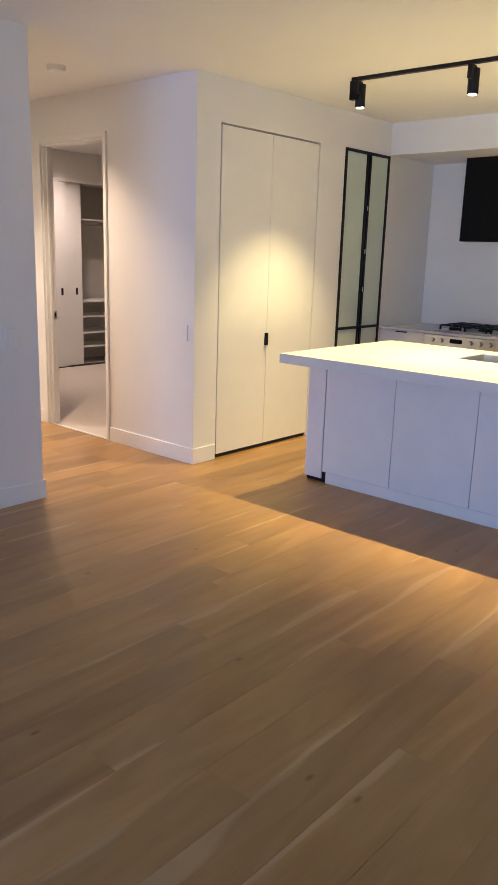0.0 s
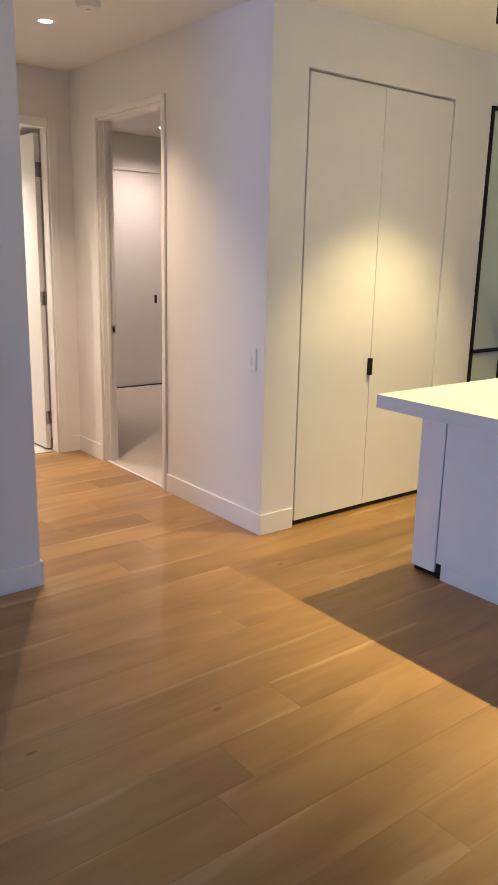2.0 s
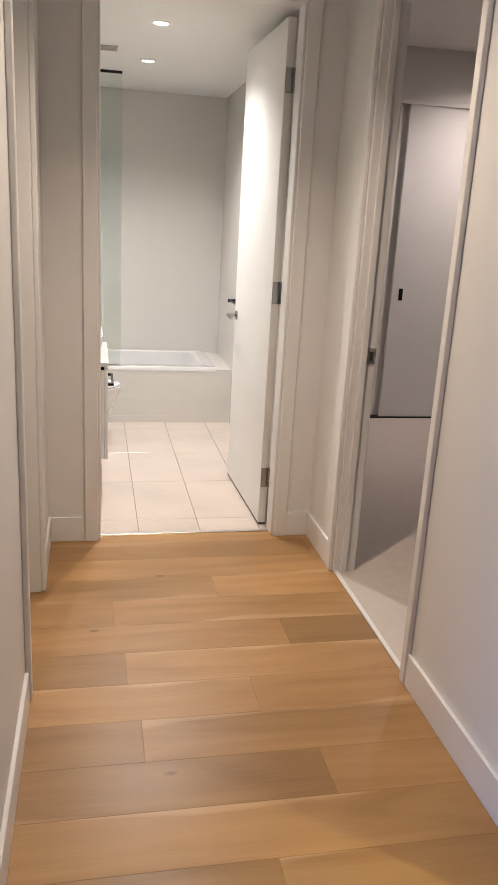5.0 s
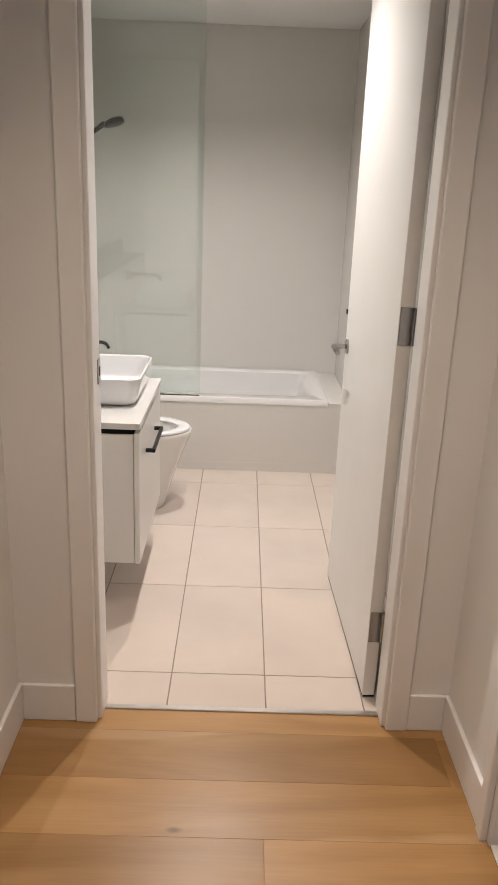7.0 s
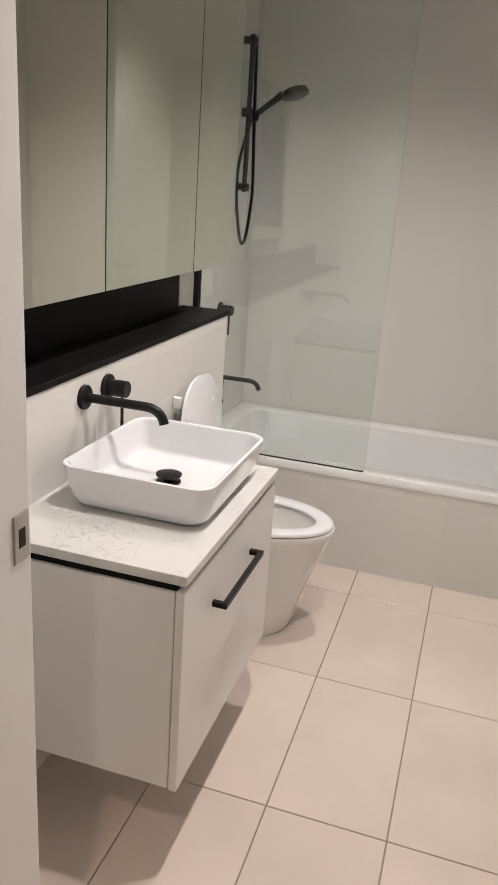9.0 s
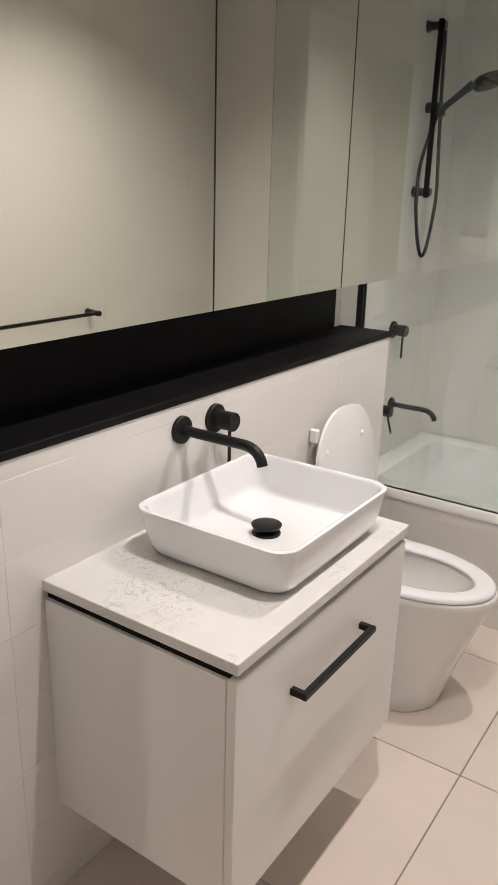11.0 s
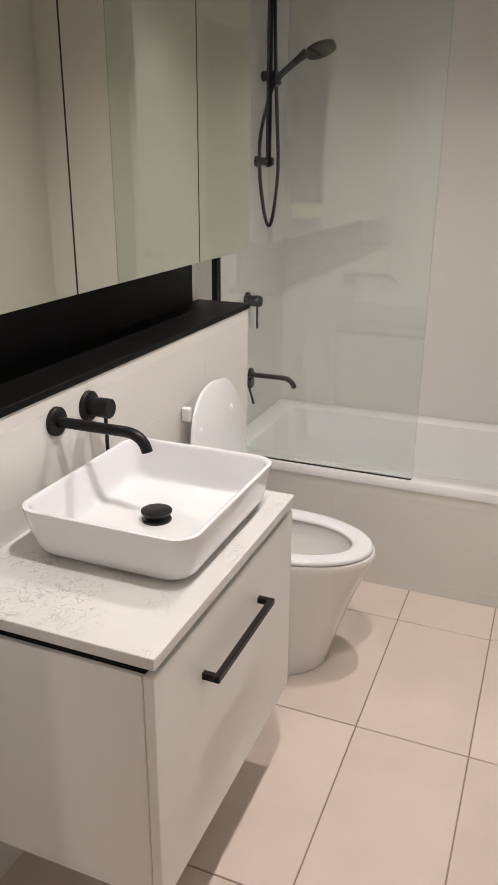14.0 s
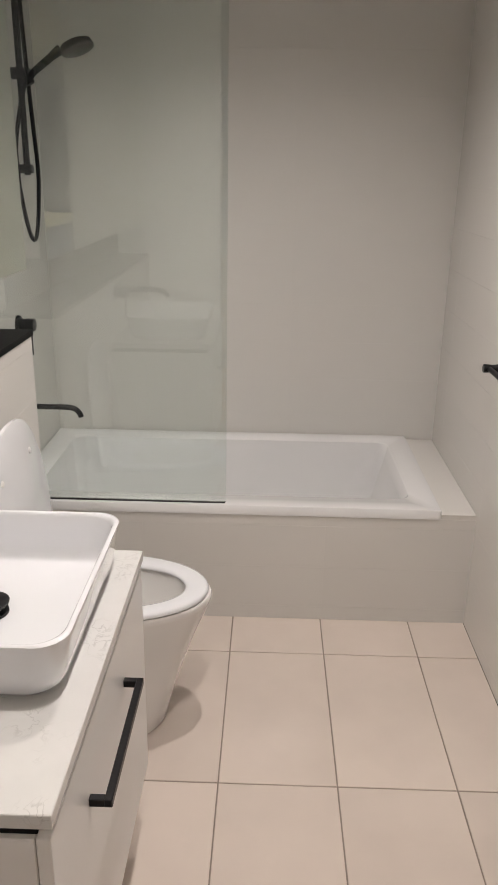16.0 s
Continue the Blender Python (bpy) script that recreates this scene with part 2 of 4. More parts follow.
# ---- mesh helpers ----
def put_box(bm, a, b, bevel=0.0, segs=1):
    r = bmesh.ops.create_cube(bm, size=1)
    vs = r["verts"]
    for v in vs:
        v.co = [(a[i] + b[i]) / 2 + v.co[i] * (b[i] - a[i]) for i in range(3)]
    if bevel:
        es = list({e for v in vs for e in v.link_edges})
        bmesh.ops.bevel(bm, geom=es, offset=bevel, segments=segs, affect="EDGES", profile=0.5)


def finish(name, bm, mat, parent=None, smooth=False):
    bmesh.ops.recalc_face_normals(bm, faces=bm.faces)
    me = bpy.data.meshes.new(name)
    bm.to_mesh(me)
    bm.free()
    me.materials.append(mat)
    if smooth:
        me.polygons.foreach_set("use_smooth", [True] * len(me.polygons))
    ob = new(name, me)
    if parent is not None:
        ob.parent = parent
    return ob


def boxes(name, spans, mat, parent=None, bevel=0.0, segs=1):
    bm = bmesh.new()
    for a, b in spans:
        put_box(bm, a, b, bevel, segs)
    return finish(name, bm, mat, parent)


def base(name, x, y, z=0.0):
    """An Empty at a thing's base; parts are built in world places and hang from it."""
    ob = new(name)
    ob.matrix_world = Matrix.Translation((x, y, z))
    ob.empty_display_size = 0.1
    return ob


def settle(root):
    """Keeps the parts of a thing where they were built."""
    inv = root.matrix_world.inverted() if root.parent is None else root.matrix_basis.inverted()
    for c in root.children:
        c.matrix_parent_inverse = inv
    return root


def loft(bm, rings, close_first=False, close_last=False):
    rows = [[bm.verts.new(p) for p in ring] for ring in rings]
    for r0, r1 in zip(rows, rows[1:]):
        n = len(r0)
        for i in range(n):
            bm.faces.new((r0[i], r0[(i + 1) % n], r1[(i + 1) % n], r1[i]))
    if close_first:
        bm.faces.new(rows[0][::-1])
    if close_last:
        bm.faces.new(rows[-1])


def rounded(cx, cy, hx, hy, r, z, n=7):
    """A ring: a rectangle with round corners at height z."""
    pts = []
    for qx, qy, start in ((1, 1, 0), (-1, 1, 90), (-1, -1, 180), (1, -1, 270)):
        for i in range(n):
            a = radians(start + 90 * i / (n - 1))
            pts.append((cx + qx * (hx - r) + r * math.cos(a), cy + qy * (hy - r) + r * math.sin(a), z))
    return pts


def dshape(xb, xf, cy, hw, z, n=26, back=0.92, reach=0.62, full=1.0):
    """A ring: straight back at xb, rounded front at xf."""
    xc = xb + (xf - xb) * (1 - reach)
    pts = [(xc + (xf - xc) * abs(math.cos(a)) ** full, cy + hw * math.copysign(abs(math.sin(a)) ** full, a), z) for a in (radians(-90 + 180 * i / (n - 1)) for i in range(n))]
    pts += [(xb + (xc - xb) * 0.4, cy + hw * 0.985, z), (xb + 0.012, cy + hw * back, z), (xb, cy + hw * back * 0.9, z),
            (xb, cy - hw * back * 0.9, z), (xb + 0.012, cy - hw * back, z), (xb + (xc - xb) * 0.4, cy - hw * 0.985, z)]
    return pts


def tube(bm, pts, r, n=12, caps=True):
    """A round bar along a line of points; r may be a list."""
    pts = [Vector(p) for p in pts]
    rs = r if isinstance(r, (list, tuple)) else [r] * len(pts)
    d0 = (pts[1] - pts[0]).normalized()
    side = d0.cross(Vector((0, 0, 1)) if abs(d0.z) < 0.9 else Vector((1, 0, 0))).normalized()
    rings = []
    for i, p in enumerate(pts):
        d = (pts[min(i + 1, len(pts) - 1)] - pts[max(i - 1, 0)]).normalized()
        side = (side - d * side.dot(d)).normalized()
        up = d.cross(side)
        rings.append([p + (side * math.cos(2 * math.pi * k / n) + up * math.sin(2 * math.pi * k / n)) * rs[i] for k in range(n)])
    loft(bm, rings, caps, caps)


def lathe_z(bm, x, y, profile, n=28):
    """A turned body from (height, radius) pairs."""
    loft(bm, [[(x + rr * math.cos(2 * math.pi * k / n), y + rr * math.sin(2 * math.pi * k / n), z) for k in range(n)] for z, rr in profile], True, True)


def disc(bm, c, axis, r, thick, n=28, edge=0.002):
    """A short round plate with an eased edge, from c along axis."""
    c, a = Vector(c), Vector(axis).normalized()
    tube(bm, [c, c + a * (thick - edge), c + a * thick], [r, r, r - edge], n)


def smooth_by_angle(ob, degrees=35):
    me = ob.data
    me.polygons.foreach_set("use_smooth", [True] * len(me.polygons))
    bm = bmesh.new()
    bm.from_mesh(me)
    for e in bm.edges:
        if len(e.link_faces) == 2 and e.calc_face_angle(0) > radians(degrees):
            e.smooth = False
    bm.to_mesh(me)
    bm.free()
    return ob


def structure(ob, label):
    return tagged(ob, label, kind="structure")


def bend(p0, p1, p2, n=7):
    """Points on a soft corner from p0 by p1 to p2."""
    p0, p1, p2 = Vector(p0), Vector(p1), Vector(p2)
    return [(1 - t) ** 2 * p0 + 2 * t * (1 - t) * p1 + t * t * p2 for t in (i / (n - 1) for i in range(n))]


# ---- large structure ----
W0, S0, E0 = -9.6, -7.2, 3.25           # west, south and east faces of the living room
HL, HY = -1.237, 2.237                  # the hall's left face and end face
BL, BR, BY0, BY1 = -1.585, -0.035, 2.33, 5.10   # the bathroom's faces
LEDGE = -1.40
D1A, D1B, DTOP = 0.995, 1.832, 2.355    # bedroom doorway in the hall's wall
BDL, BDR = -1.013, -0.177               # bathroom doorway
LDA, LDB = 1.045, 1.745                 # cupboard doorway in the hall's left wall

DX0, DX1, DZ1 = 0.235, 1.387, 2.408     # double doors
structure(boxes("wall_double_doors", [((0, 0, 0), (DX0, 0.12, H)), ((DX1, 0, 0), (1.735, 0.12, H)), ((DX0, 0, DZ1), (DX1, 0.12, H)),
          ((1.735, 0, 2.42), (2.43, 0.12, H)), ((2.43, 0, 0), (E0, 0.12, H))], WALL), "white painted wall around flush cupboard doors")
structure(boxes("wall_hall_right", [((0, 0.12, 0), (0.1, D1A, H)), ((0, D1A, DTOP), (0.1, D1B, H)), ((0, D1B, 0), (0.1, HY + 0.09, H))], WALL),
          "white painted hall wall with a doorway")
structure(boxes("wall_bathroom_front", [((-1.8, HY, 0), (BDL, BY0, H)), ((BDL, HY, DTOP - 0.01), (BDR, BY0, H)), ((BDR, HY, 0), (0, BY0, H))], WALL),
          "white painted wall with the bathroom doorway")
structure(boxes("wall_hall_left", [((HL - 0.12, 0.07, 0), (HL, LDA, H)), ((HL - 0.12, LDA, DTOP), (HL, LDB, H)), ((HL - 0.12, LDB, 0), (HL, HY, H))], WALL),
          "white painted hall wall with a closed cupboard door")
structure(boxes("wall_living_north", [((W0, 0.07, 0), (HL - 0.12, 0.19, H))], WALL), "plain white painted living room wall")
structure(boxes("wall_east", [((E0, S0, 0), (E0 + 0.12, 0.12, H))], WALL), "white painted kitchen wall")
structure(boxes("wall_south", [((W0, S0 - 0.12, 0), (E0 + 0.12, S0, H))], WALL), "plain white painted wall")
structure(boxes("wall_west", [((W0 - 0.12, S0 - 0.12, 0), (W0, -5.4, H)), ((W0 - 0.12, -1.4, 0), (W0, 0.19, H)),
          ((W0 - 0.12, -5.4, 2.5), (W0, -1.4, H)), ((W0 - 0.12, -5.4, 0), (W0, -1.4, 0.08))], WALL), "white wall around a wide glazed opening")
structure(boxes("wall_kitchen_bulkhead", [((2.44, S0, 2.43), (E0, 0, H))], WALL), "white painted bulkhead over the kitchen bench")
structure(boxes("ceiling", [((W0 - 0.12, S0 - 0.12, H), (E0 + 0.12, 0.19, H + 0.1)), ((HL - 0.9, 0.19, H), (4.1, 5.3, H + 0.1))], CEIL), "flat white plasterboard ceiling")
structure(boxes("ceiling_bathroom", [((BL, BY0, HB), (BR, BY1, HB + 0.08))], CEIL), "flat white bathroom ceiling")
# bathroom shell
structure(boxes("wall_bathroom_left", [((BL - 0.12, BY0, 0), (BL, BY1 + 0.12, H))], WALLGROUT), "tiled bathroom wall")
structure(boxes("wall_bathroom_right", [((BR, BY0, 0), (BR + 0.1, BY1 + 0.12, H))], WALLGROUT), "tiled bathroom wall")
structure(boxes("wall_bathroom_back", [((BL, BY1, 0), (BR, BY1 + 0.12, H))], WALLGROUT), "tiled bathroom wall behind the bath")
structure(boxes("wall_basin_ledge", [((BL, BY0, 0), (LEDGE - 0.0008, 4.235, 0.985))], WALLGROUT), "low tiled wall behind basin and toilet")
structure(boxes("bath_apron_wall", [((BL, 4.3558, 0), (BR, 4.40, 0.385)), ((-0.149, 4.3562, 0.385), (BR, BY1, 0.3968)), ((-0.149, 4.40, 0), (BR, BY1, 0.385))], WALLGROUT), "tiled bath front and end ledge")
# bedroom shell
structure(boxes("wall_bedroom_east", [((4.0, 0.12, 0), (4.1, 5.3, H))], WALL), "plain white bedroom wall")
structure(boxes("wall_bedroom_north", [((BR + 0.1, 5.12, 0), (4.0, 5.22, H))], WALL), "plain white bedroom wall")
structure(boxes("wall_bedroom_bulkhead", [((BR + 0.1, 4.47, 2.36), (4.0, 5.12, H))], WALL), "white wall above the built-in wardrobe")
structure(boxes("floor_bedroom", [((0.022, D1A + 0.02, -0.1), (0.102, D1B - 0.02, 0.006)), ((0.102, 0.12, -0.1), (4.0, 5.12, 0.006))], CARPET), "beige cut-pile carpet")
structure(boxes("threshold_bedroom", [((0.004, D1A + 0.02, 0), (0.022, D1B - 0.02, 0.008))], TRIM, bevel=0.002), "pale threshold strip")
structure(boxes("threshold_bathroom", [((BDL, 2.282, -0.01), (BDR, 2.30, 0.006))], STEEL, bevel=0.002), "thin metal threshold strip")


def skirting(name, runs):
    """Runs along walls: box spans with an eased top edge."""
    bm = bmesh.new()
    for a, b in runs:
        put_box(bm, (*a, 0), (*b, 0.118), 0.003, 2)
    structure(finish(name, bm, TRIM), "white painted square-edge skirting board")


T = 0.013
skirting("baseboard_hall_right", [((-T, -T), (0, 0.963)), ((-T, 1.865), (0, HY))])
skirting("baseboard_double_doors", [((0, -T), (0.222, 0)), ((1.40, -T), (1.733, 0))])
skirting("baseboard_hall_end", [((-0.117, HY - T), (-T, HY)), ((HL + T, HY - T), (-1.075, HY))])
skirting("baseboard_hall_left", [((HL, 0.07 - T), (HL + T, LDA - 0.055)), ((HL, LDB + 0.055), (HL + T, HY))])
skirting("baseboard_living", [((W0, 0.07 - T), (HL, 0.07))])


def architrave(name, spans):
    bm = bmesh.new()
    for a, b in spans:
        put_box(bm, a, b, 0.004, 2)
    structure(finish(name, bm, TRIM), "white painted door frame and architrave")


A, P = 0.036, 0.018       # width and thickness of the architraves
architrave("trim_bedroom_door", [((-P, D1A - A + 0.004, 0), (0, D1A + 0.004, DTOP + A)), ((-P, D1B - 0.004, 0), (0, D1B + A, DTOP + A)),
           ((-P + 0.001, D1A + 0.004, DTOP - 0.004), (0, D1B - 0.004, DTOP + A)),
           ((0.0, D1A - 0.002, 0), (0.1, D1A + 0.02, DTOP)), ((0.0, D1B - 0.02, 0), (0.1, D1B + 0.002, DTOP)), ((0.0, D1A + 0.02, DTOP - 0.02), (0.1, D1B - 0.02, DTOP + 0.002)),
           ((0.03, D1B - 0.034, 0), (0.058, D1B - 0.02, DTOP - 0.02))])
BT = DTOP - 0.03
architrave("trim_bathroom_door", [((BDL - 0.06, HY - P, 0), (BDL, HY, BT + 0.055)), ((BDR, HY - P, 0), (BDR + 0.06, HY, BT + 0.055)), ((BDL, HY - P + 0.001, BT), (BDR, HY, BT + 0.055)),
           ((BDL - 0.002, HY, 0), (BDL + 0.012, BY0 + 0.004, BT + 0.01)), ((BDR - 0.012, HY, 0), (BDR + 0.002, BY0 + 0.004, BT + 0.01)), ((BDL + 0.012, HY, BT - 0.004), (BDR - 0.012, BY0 + 0.004, BT + 0.01))])
architrave("trim_cupboard_door", [((HL, LDA - A, 0), (HL + P, LDA + 0.004, DTOP + A)), ((HL, LDB - 0.004, 0), (HL + P, LDB + A, DTOP + A)), ((HL, LDA + 0.004, DTOP - 0.004), (HL + P - 0.001, LDB - 0.004, DTOP + A)),
           ((HL - 0.11, LDA, 0), (HL, LDA + 0.015, DTOP)), ((HL - 0.11, LDB - 0.015, 0), (HL, LDB, DTOP))])

# window in the west opening
win = base("window_1", W0 - 0.06, -3.4)
structure(win, "wide black-framed glazed window")
boxes("frame", [((W0 - 0.10, -5.4, 0.08), (W0 - 0.04, -5.34, 2.5)), ((W0 - 0.10, -1.46, 0.08), (W0 - 0.04, -1.4, 2.5)), ((W0 - 0.10, -3.43, 0.08), (W0 - 0.04, -3.37, 2.5)),
      ((W0 - 0.10, -5.34, 0.08), (W0 - 0.04, -1.46, 0.13)), ((W0 - 0.10, -5.34, 2.45), (W0 - 0.04, -1.46, 2.5))], BLACK, win, 0.003)
settle(win)


# ---- doors ----
def hinge_plate(bm, x, y, z):
    put_box(bm, (x, y, z - 0.05), (x + 0.034, y + 0.003, z + 0.05), 0.001)


def bathroom_door():
    """White flush leaf, standing open into the bathroom."""
    root = base("door_1", BDR - 0.014, 2.372, 0.012)
    structure(root, "open white flush door with satin steel lever and hinges")
    ang = math.atan2(0.026, 0.77)
    turn = Matrix.Translation((BDR - 0.010, 2.368, 0.012)) @ Matrix.Rotation(ang, 4, "Z")
    # local: y along the leaf, x thickness from -0.038 to 0
    bm = bmesh.new()
    put_box(bm, (-0.038, 0, 0), (0, 0.78, 2.285), 0.0015)
    leaf = finish("leaf", bm, JOINERY, root)
    bm = bmesh.new()
    put_box(bm, (-0.037, 0.002, -0.007), (-0.001, 0.778, 0.0), 0)
    seal = finish("door_seal", bm, BLACKGAP, root)
    hinges = []
    for z in (0.24, 1.14, 2.04):
        bm = bmesh.new()
        put_box(bm, (-0.036, -0.0025, z - 0.05), (-0.002, 0.0005, z + 0.05), 0.0008)
        tube(bm, [(0.004, -0.004, z - 0.05), (0.004, -0.004, z + 0.05)], 0.006, 10)
        hinges.append(finish("hinge", bm, CHROME, root))
    bm = bmesh.new()
    disc(bm, (-0.038, 0.727, 0.945), (-1, 0, 0), 0.026, 0.008)
    tube(bm, [(-0.044, 0.727, 0.945), (-0.075, 0.727, 0.945)] + bend((-0.083, 0.727, 0.945), (-0.092, 0.727, 0.945), (-0.092, 0.712, 0.945), 5) + [(-0.092, 0.642, 0.943), (-0.090, 0.622, 0.941)], 0.009, 12)
    lever = smooth_by_angle(finish("handle", bm, CHROME, root))
    for p in (leaf, seal, lever, *hinges):
        p.matrix_basis = turn
    return settle(root)


bathroom_door()

cup = base("door_2", HL - 0.08, 1.4, 0)
structure(cup, "closed white flush cupboard door set back in its frame")
boxes("leaf", [((HL - 0.115, LDA + 0.017, 0.01), (HL - 0.08, LDB - 0.017, DTOP))], JOINERY, cup, 0.002)
settle(cup)


def flush_double_doors():
    root = base("cupboard_double_door", 0.81, 0.02, 0)
    tagged(root, "tall flush white double cupboard doors with a black pull", "cupboard door")
    mid = 0.80
    # grey strips behind the leaves carry the shade of the gap in their colour
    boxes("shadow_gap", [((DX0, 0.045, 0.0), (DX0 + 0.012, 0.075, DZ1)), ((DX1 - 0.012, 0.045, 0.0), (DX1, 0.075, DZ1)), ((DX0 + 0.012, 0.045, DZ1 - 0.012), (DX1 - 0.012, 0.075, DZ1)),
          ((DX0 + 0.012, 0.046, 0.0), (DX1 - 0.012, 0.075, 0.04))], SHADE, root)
    boxes("plinth", [((DX0 + 0.012, 0.02, 0.0), (DX1 - 0.012, 0.045, 0.028))], BLACKGAP, root)
    for x0, x1 in ((DX0 + 0.013, mid - 0.0015), (mid + 0.0015, DX1 - 0.013)):
        boxes("door", [((x0, 0.002, 0.032), (x1, 0.024, DZ1 - 0.014))], JOINERY, root, 0.0012)
    boxes("handle", [((mid - 0.026, -0.020, 0.832), (mid - 0.003, 0.001, 0.930))], BLACK, root, 0.001)
    settle(root)


flush_double_doors()


def glazed_doors():
    root = base("glazed_pantry_door", 2.08, 0.02, 0)
    tagged(root, "tall black steel framed doors with pale frosted glass", "glazed door")
    x0, x1, m0, m1, top, rail = 1.737, 2.428, 2.075, 2.105, 2.418, 0.91
    s = 0.024
    bm = bmesh.new()
    for a, b in (((x0, 0.0), (x0 + s, top)), ((x1 - s, 0.0), (x1, top)), ((m0 - 0.012, 0.0), (m0 + 0.012, top)), ((m1, 0.0), (m1 + 0.024, top)),
                 ((x0, 0.0), (x1, s)), ((x0, top - s), (x1, top)), ((x0, rail - 0.012), (x1, rail + 0.012))):
        put_box(bm, (a[0], -0.012, a[1]), (b[0], 0.02, b[1]), 0.0015)
    finish("frame", bm, BLACK, root)
    for a, b in ((x0 + s, m0 - 0.012), (m1 + 0.024, x1 - s)):
        boxes("pane", [((a - 0.004, 0.001, rail + 0.010), (b + 0.004, 0.009, top - s + 0.004))], FROSTED, root)
        boxes("pane", [((a - 0.004, 0.001, s - 0.004), (b + 0.004, 0.009, rail - 0.010))], FROSTED, root)
    boxes("lining", [((x0, 0.03, 0), (x1, 0.06, top))], BLACKBOARD, root)
    for z in (1.25, 1.58, 1.95):
        bm = bmesh.new()
        tube(bm, [(m1 - 0.007, -0.018, z - 0.02), (m1 - 0.007, -0.018, z + 0.02)], 0.004, 8)
        finish("catch", bm, STEEL, root)
    settle(root)


glazed_doors()


# ---- kitchen ----
def kitchen_island():
    x0, x1, y0, y1, top = 0.065, 1.45, -0.738, -3.75, 0.90
    bx, by = 0.335, -0.789
    root = base("kitchen_island", 0.8, -2.2, 0)
    tagged(root, "white kitchen island with thick overhanging top and panelled front", "kitchen island")
    sx0, sx1, sy0, sy1 = 0.86, 1.26, -1.60, -2.32
    boxes("benchtop", [((x0, y1, top - 0.062), (sx0, y0, top)), ((sx1, y1, top - 0.062), (x1, y0, top)), ((sx0, sy0, top - 0.062), (sx1, y0, top)), ((sx0, y1, top - 0.062), (sx1, sy1, top))], WHITETOP, root)
    bm = bmesh.new()
    cx, cy, hx, hy = (sx0 + sx1) / 2, (sy0 + sy1) / 2, (sx1 - sx0) / 2, (sy0 - sy1) / 2
    loft(bm, [rounded(cx, cy, hx, hy, 0.012, top - 0.006), rounded(cx, cy, hx - 0.004, hy - 0.004, 0.02, top - 0.03), rounded(cx, cy, hx - 0.01, hy - 0.01, 0.04, top - 0.20), rounded(cx, cy, 0.05, 0.05, 0.04, top - 0.21)], close_last=True)
    smooth_by_angle(finish("sink_bowl", bm, STEEL, root))
    # near-black body: the shade in the panel joints is put into its colour
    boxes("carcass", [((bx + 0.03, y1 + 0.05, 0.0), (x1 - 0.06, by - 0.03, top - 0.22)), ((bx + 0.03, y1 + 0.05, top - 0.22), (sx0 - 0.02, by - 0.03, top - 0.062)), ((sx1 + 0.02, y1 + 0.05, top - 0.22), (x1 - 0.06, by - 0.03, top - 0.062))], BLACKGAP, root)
    boxes("end_panel", [((bx, -0.930, 0.028), (x1 - 0.04, by, top - 0.062))], ISLAND, root, 0.002)
    # black blocks put in for the dark toe-kick notch and slot under the panel
    boxes("dark_kick_notch", [((bx + 0.02, -0.925, 0.0), (x1 - 0.06, by - 0.006, 0.028)), ((bx + 0.012, -0.966, 0.0), (bx + 0.05, -0.930, 0.075))], BLACK, root)
    ys = [-0.933, -1.468, -2.026, -2.584, -3.142, -3.70]
    for a, b in zip(ys, ys[1:]):
        boxes("panel", [((bx + 0.004, b + 0.0018, 0.078), (bx + 0.03, a - 0.0018, top - 0.0625))], ISLAND, root, 0.0012)
    boxes("kickboard", [((bx + 0.004, -3.70, 0.0), (bx + 0.03, -0.966, 0.077))], ISLAND, root, 0.001)
    settle(root)


kitchen_island()


def kitchen_bench():
    x0, top = 2.47, 0.90
    root = base("kitchen_bench", 2.86, -2, 0)
    tagged(root, "white kitchen bench cabinets with black tab pulls along the wall", "kitchen cabinet")
    boxes("benchtop", [((x0 - 0.015, -4.6, top - 0.02), (E0 - 0.002, -0.002, top))], WHITETOP, root, 0.002)
    boxes("body", [((x0 + 0.022, -4.6, 0.0), (E0 - 0.002, -0.002, top - 0.02))], JOINERY, root)
    for a, b in ((-0.006, -0.47), (-1.30, -1.9), (-1.9, -2.5), (-2.5, -3.1)):
        d = boxes("drawer_front", [((x0, b + 0.002, 0.62), (x0 + 0.021, a - 0.002, top - 0.026)), ((x0, b + 0.002, 0.12), (x0 + 0.021, a - 0.002, 0.616))], JOINERY, root, 0.0015)
        m = (a + b) / 2
        boxes("handle", [((x0 - 0.022, m - 0.055, top - 0.036), (x0 + 0.001, m + 0.055, top - 0.027))], BLACK, root, 0.001)
    settle(root)


kitchen_bench()


def oven():
    root = base("oven", 2.47, -0.88, 0.1)
    tagged(root, "brushed steel under-bench oven with round control knobs", "oven")
    y0, y1 = -1.29, -0.48
    boxes("control_panel", [((2.452, y0, 0.765), (2.49, y1, 0.874))], STEEL, root, 0.003)
    boxes("oven_door", [((2.455, y0, 0.14), (2.491, y1, 0.76))], STEEL, root, 0.004)
    for y in (-0.57, -0.66, -0.94, -1.03, -1.12, -1.21):
        bm = bmesh.new()
        tube(bm, [(2.452, y, 0.83), (2.436, y, 0.83), (2.424, y, 0.83)], [0.021, 0.019, 0.017], 20)
        smooth_by_angle(finish("knob", bm, STEEL, root))
    boxes("clock_panel", [((2.4505, -0.86, 0.812), (2.453, -0.74, 0.85))], BLACKBOARD, root)
    bm = bmesh.new()
    tube(bm, [(2.41, y0 + 0.06, 0.70), (2.41, y1 - 0.06, 0.70)], 0.009)
    finish("door_handle", bm, STEEL, root)
    settle(root)


oven()


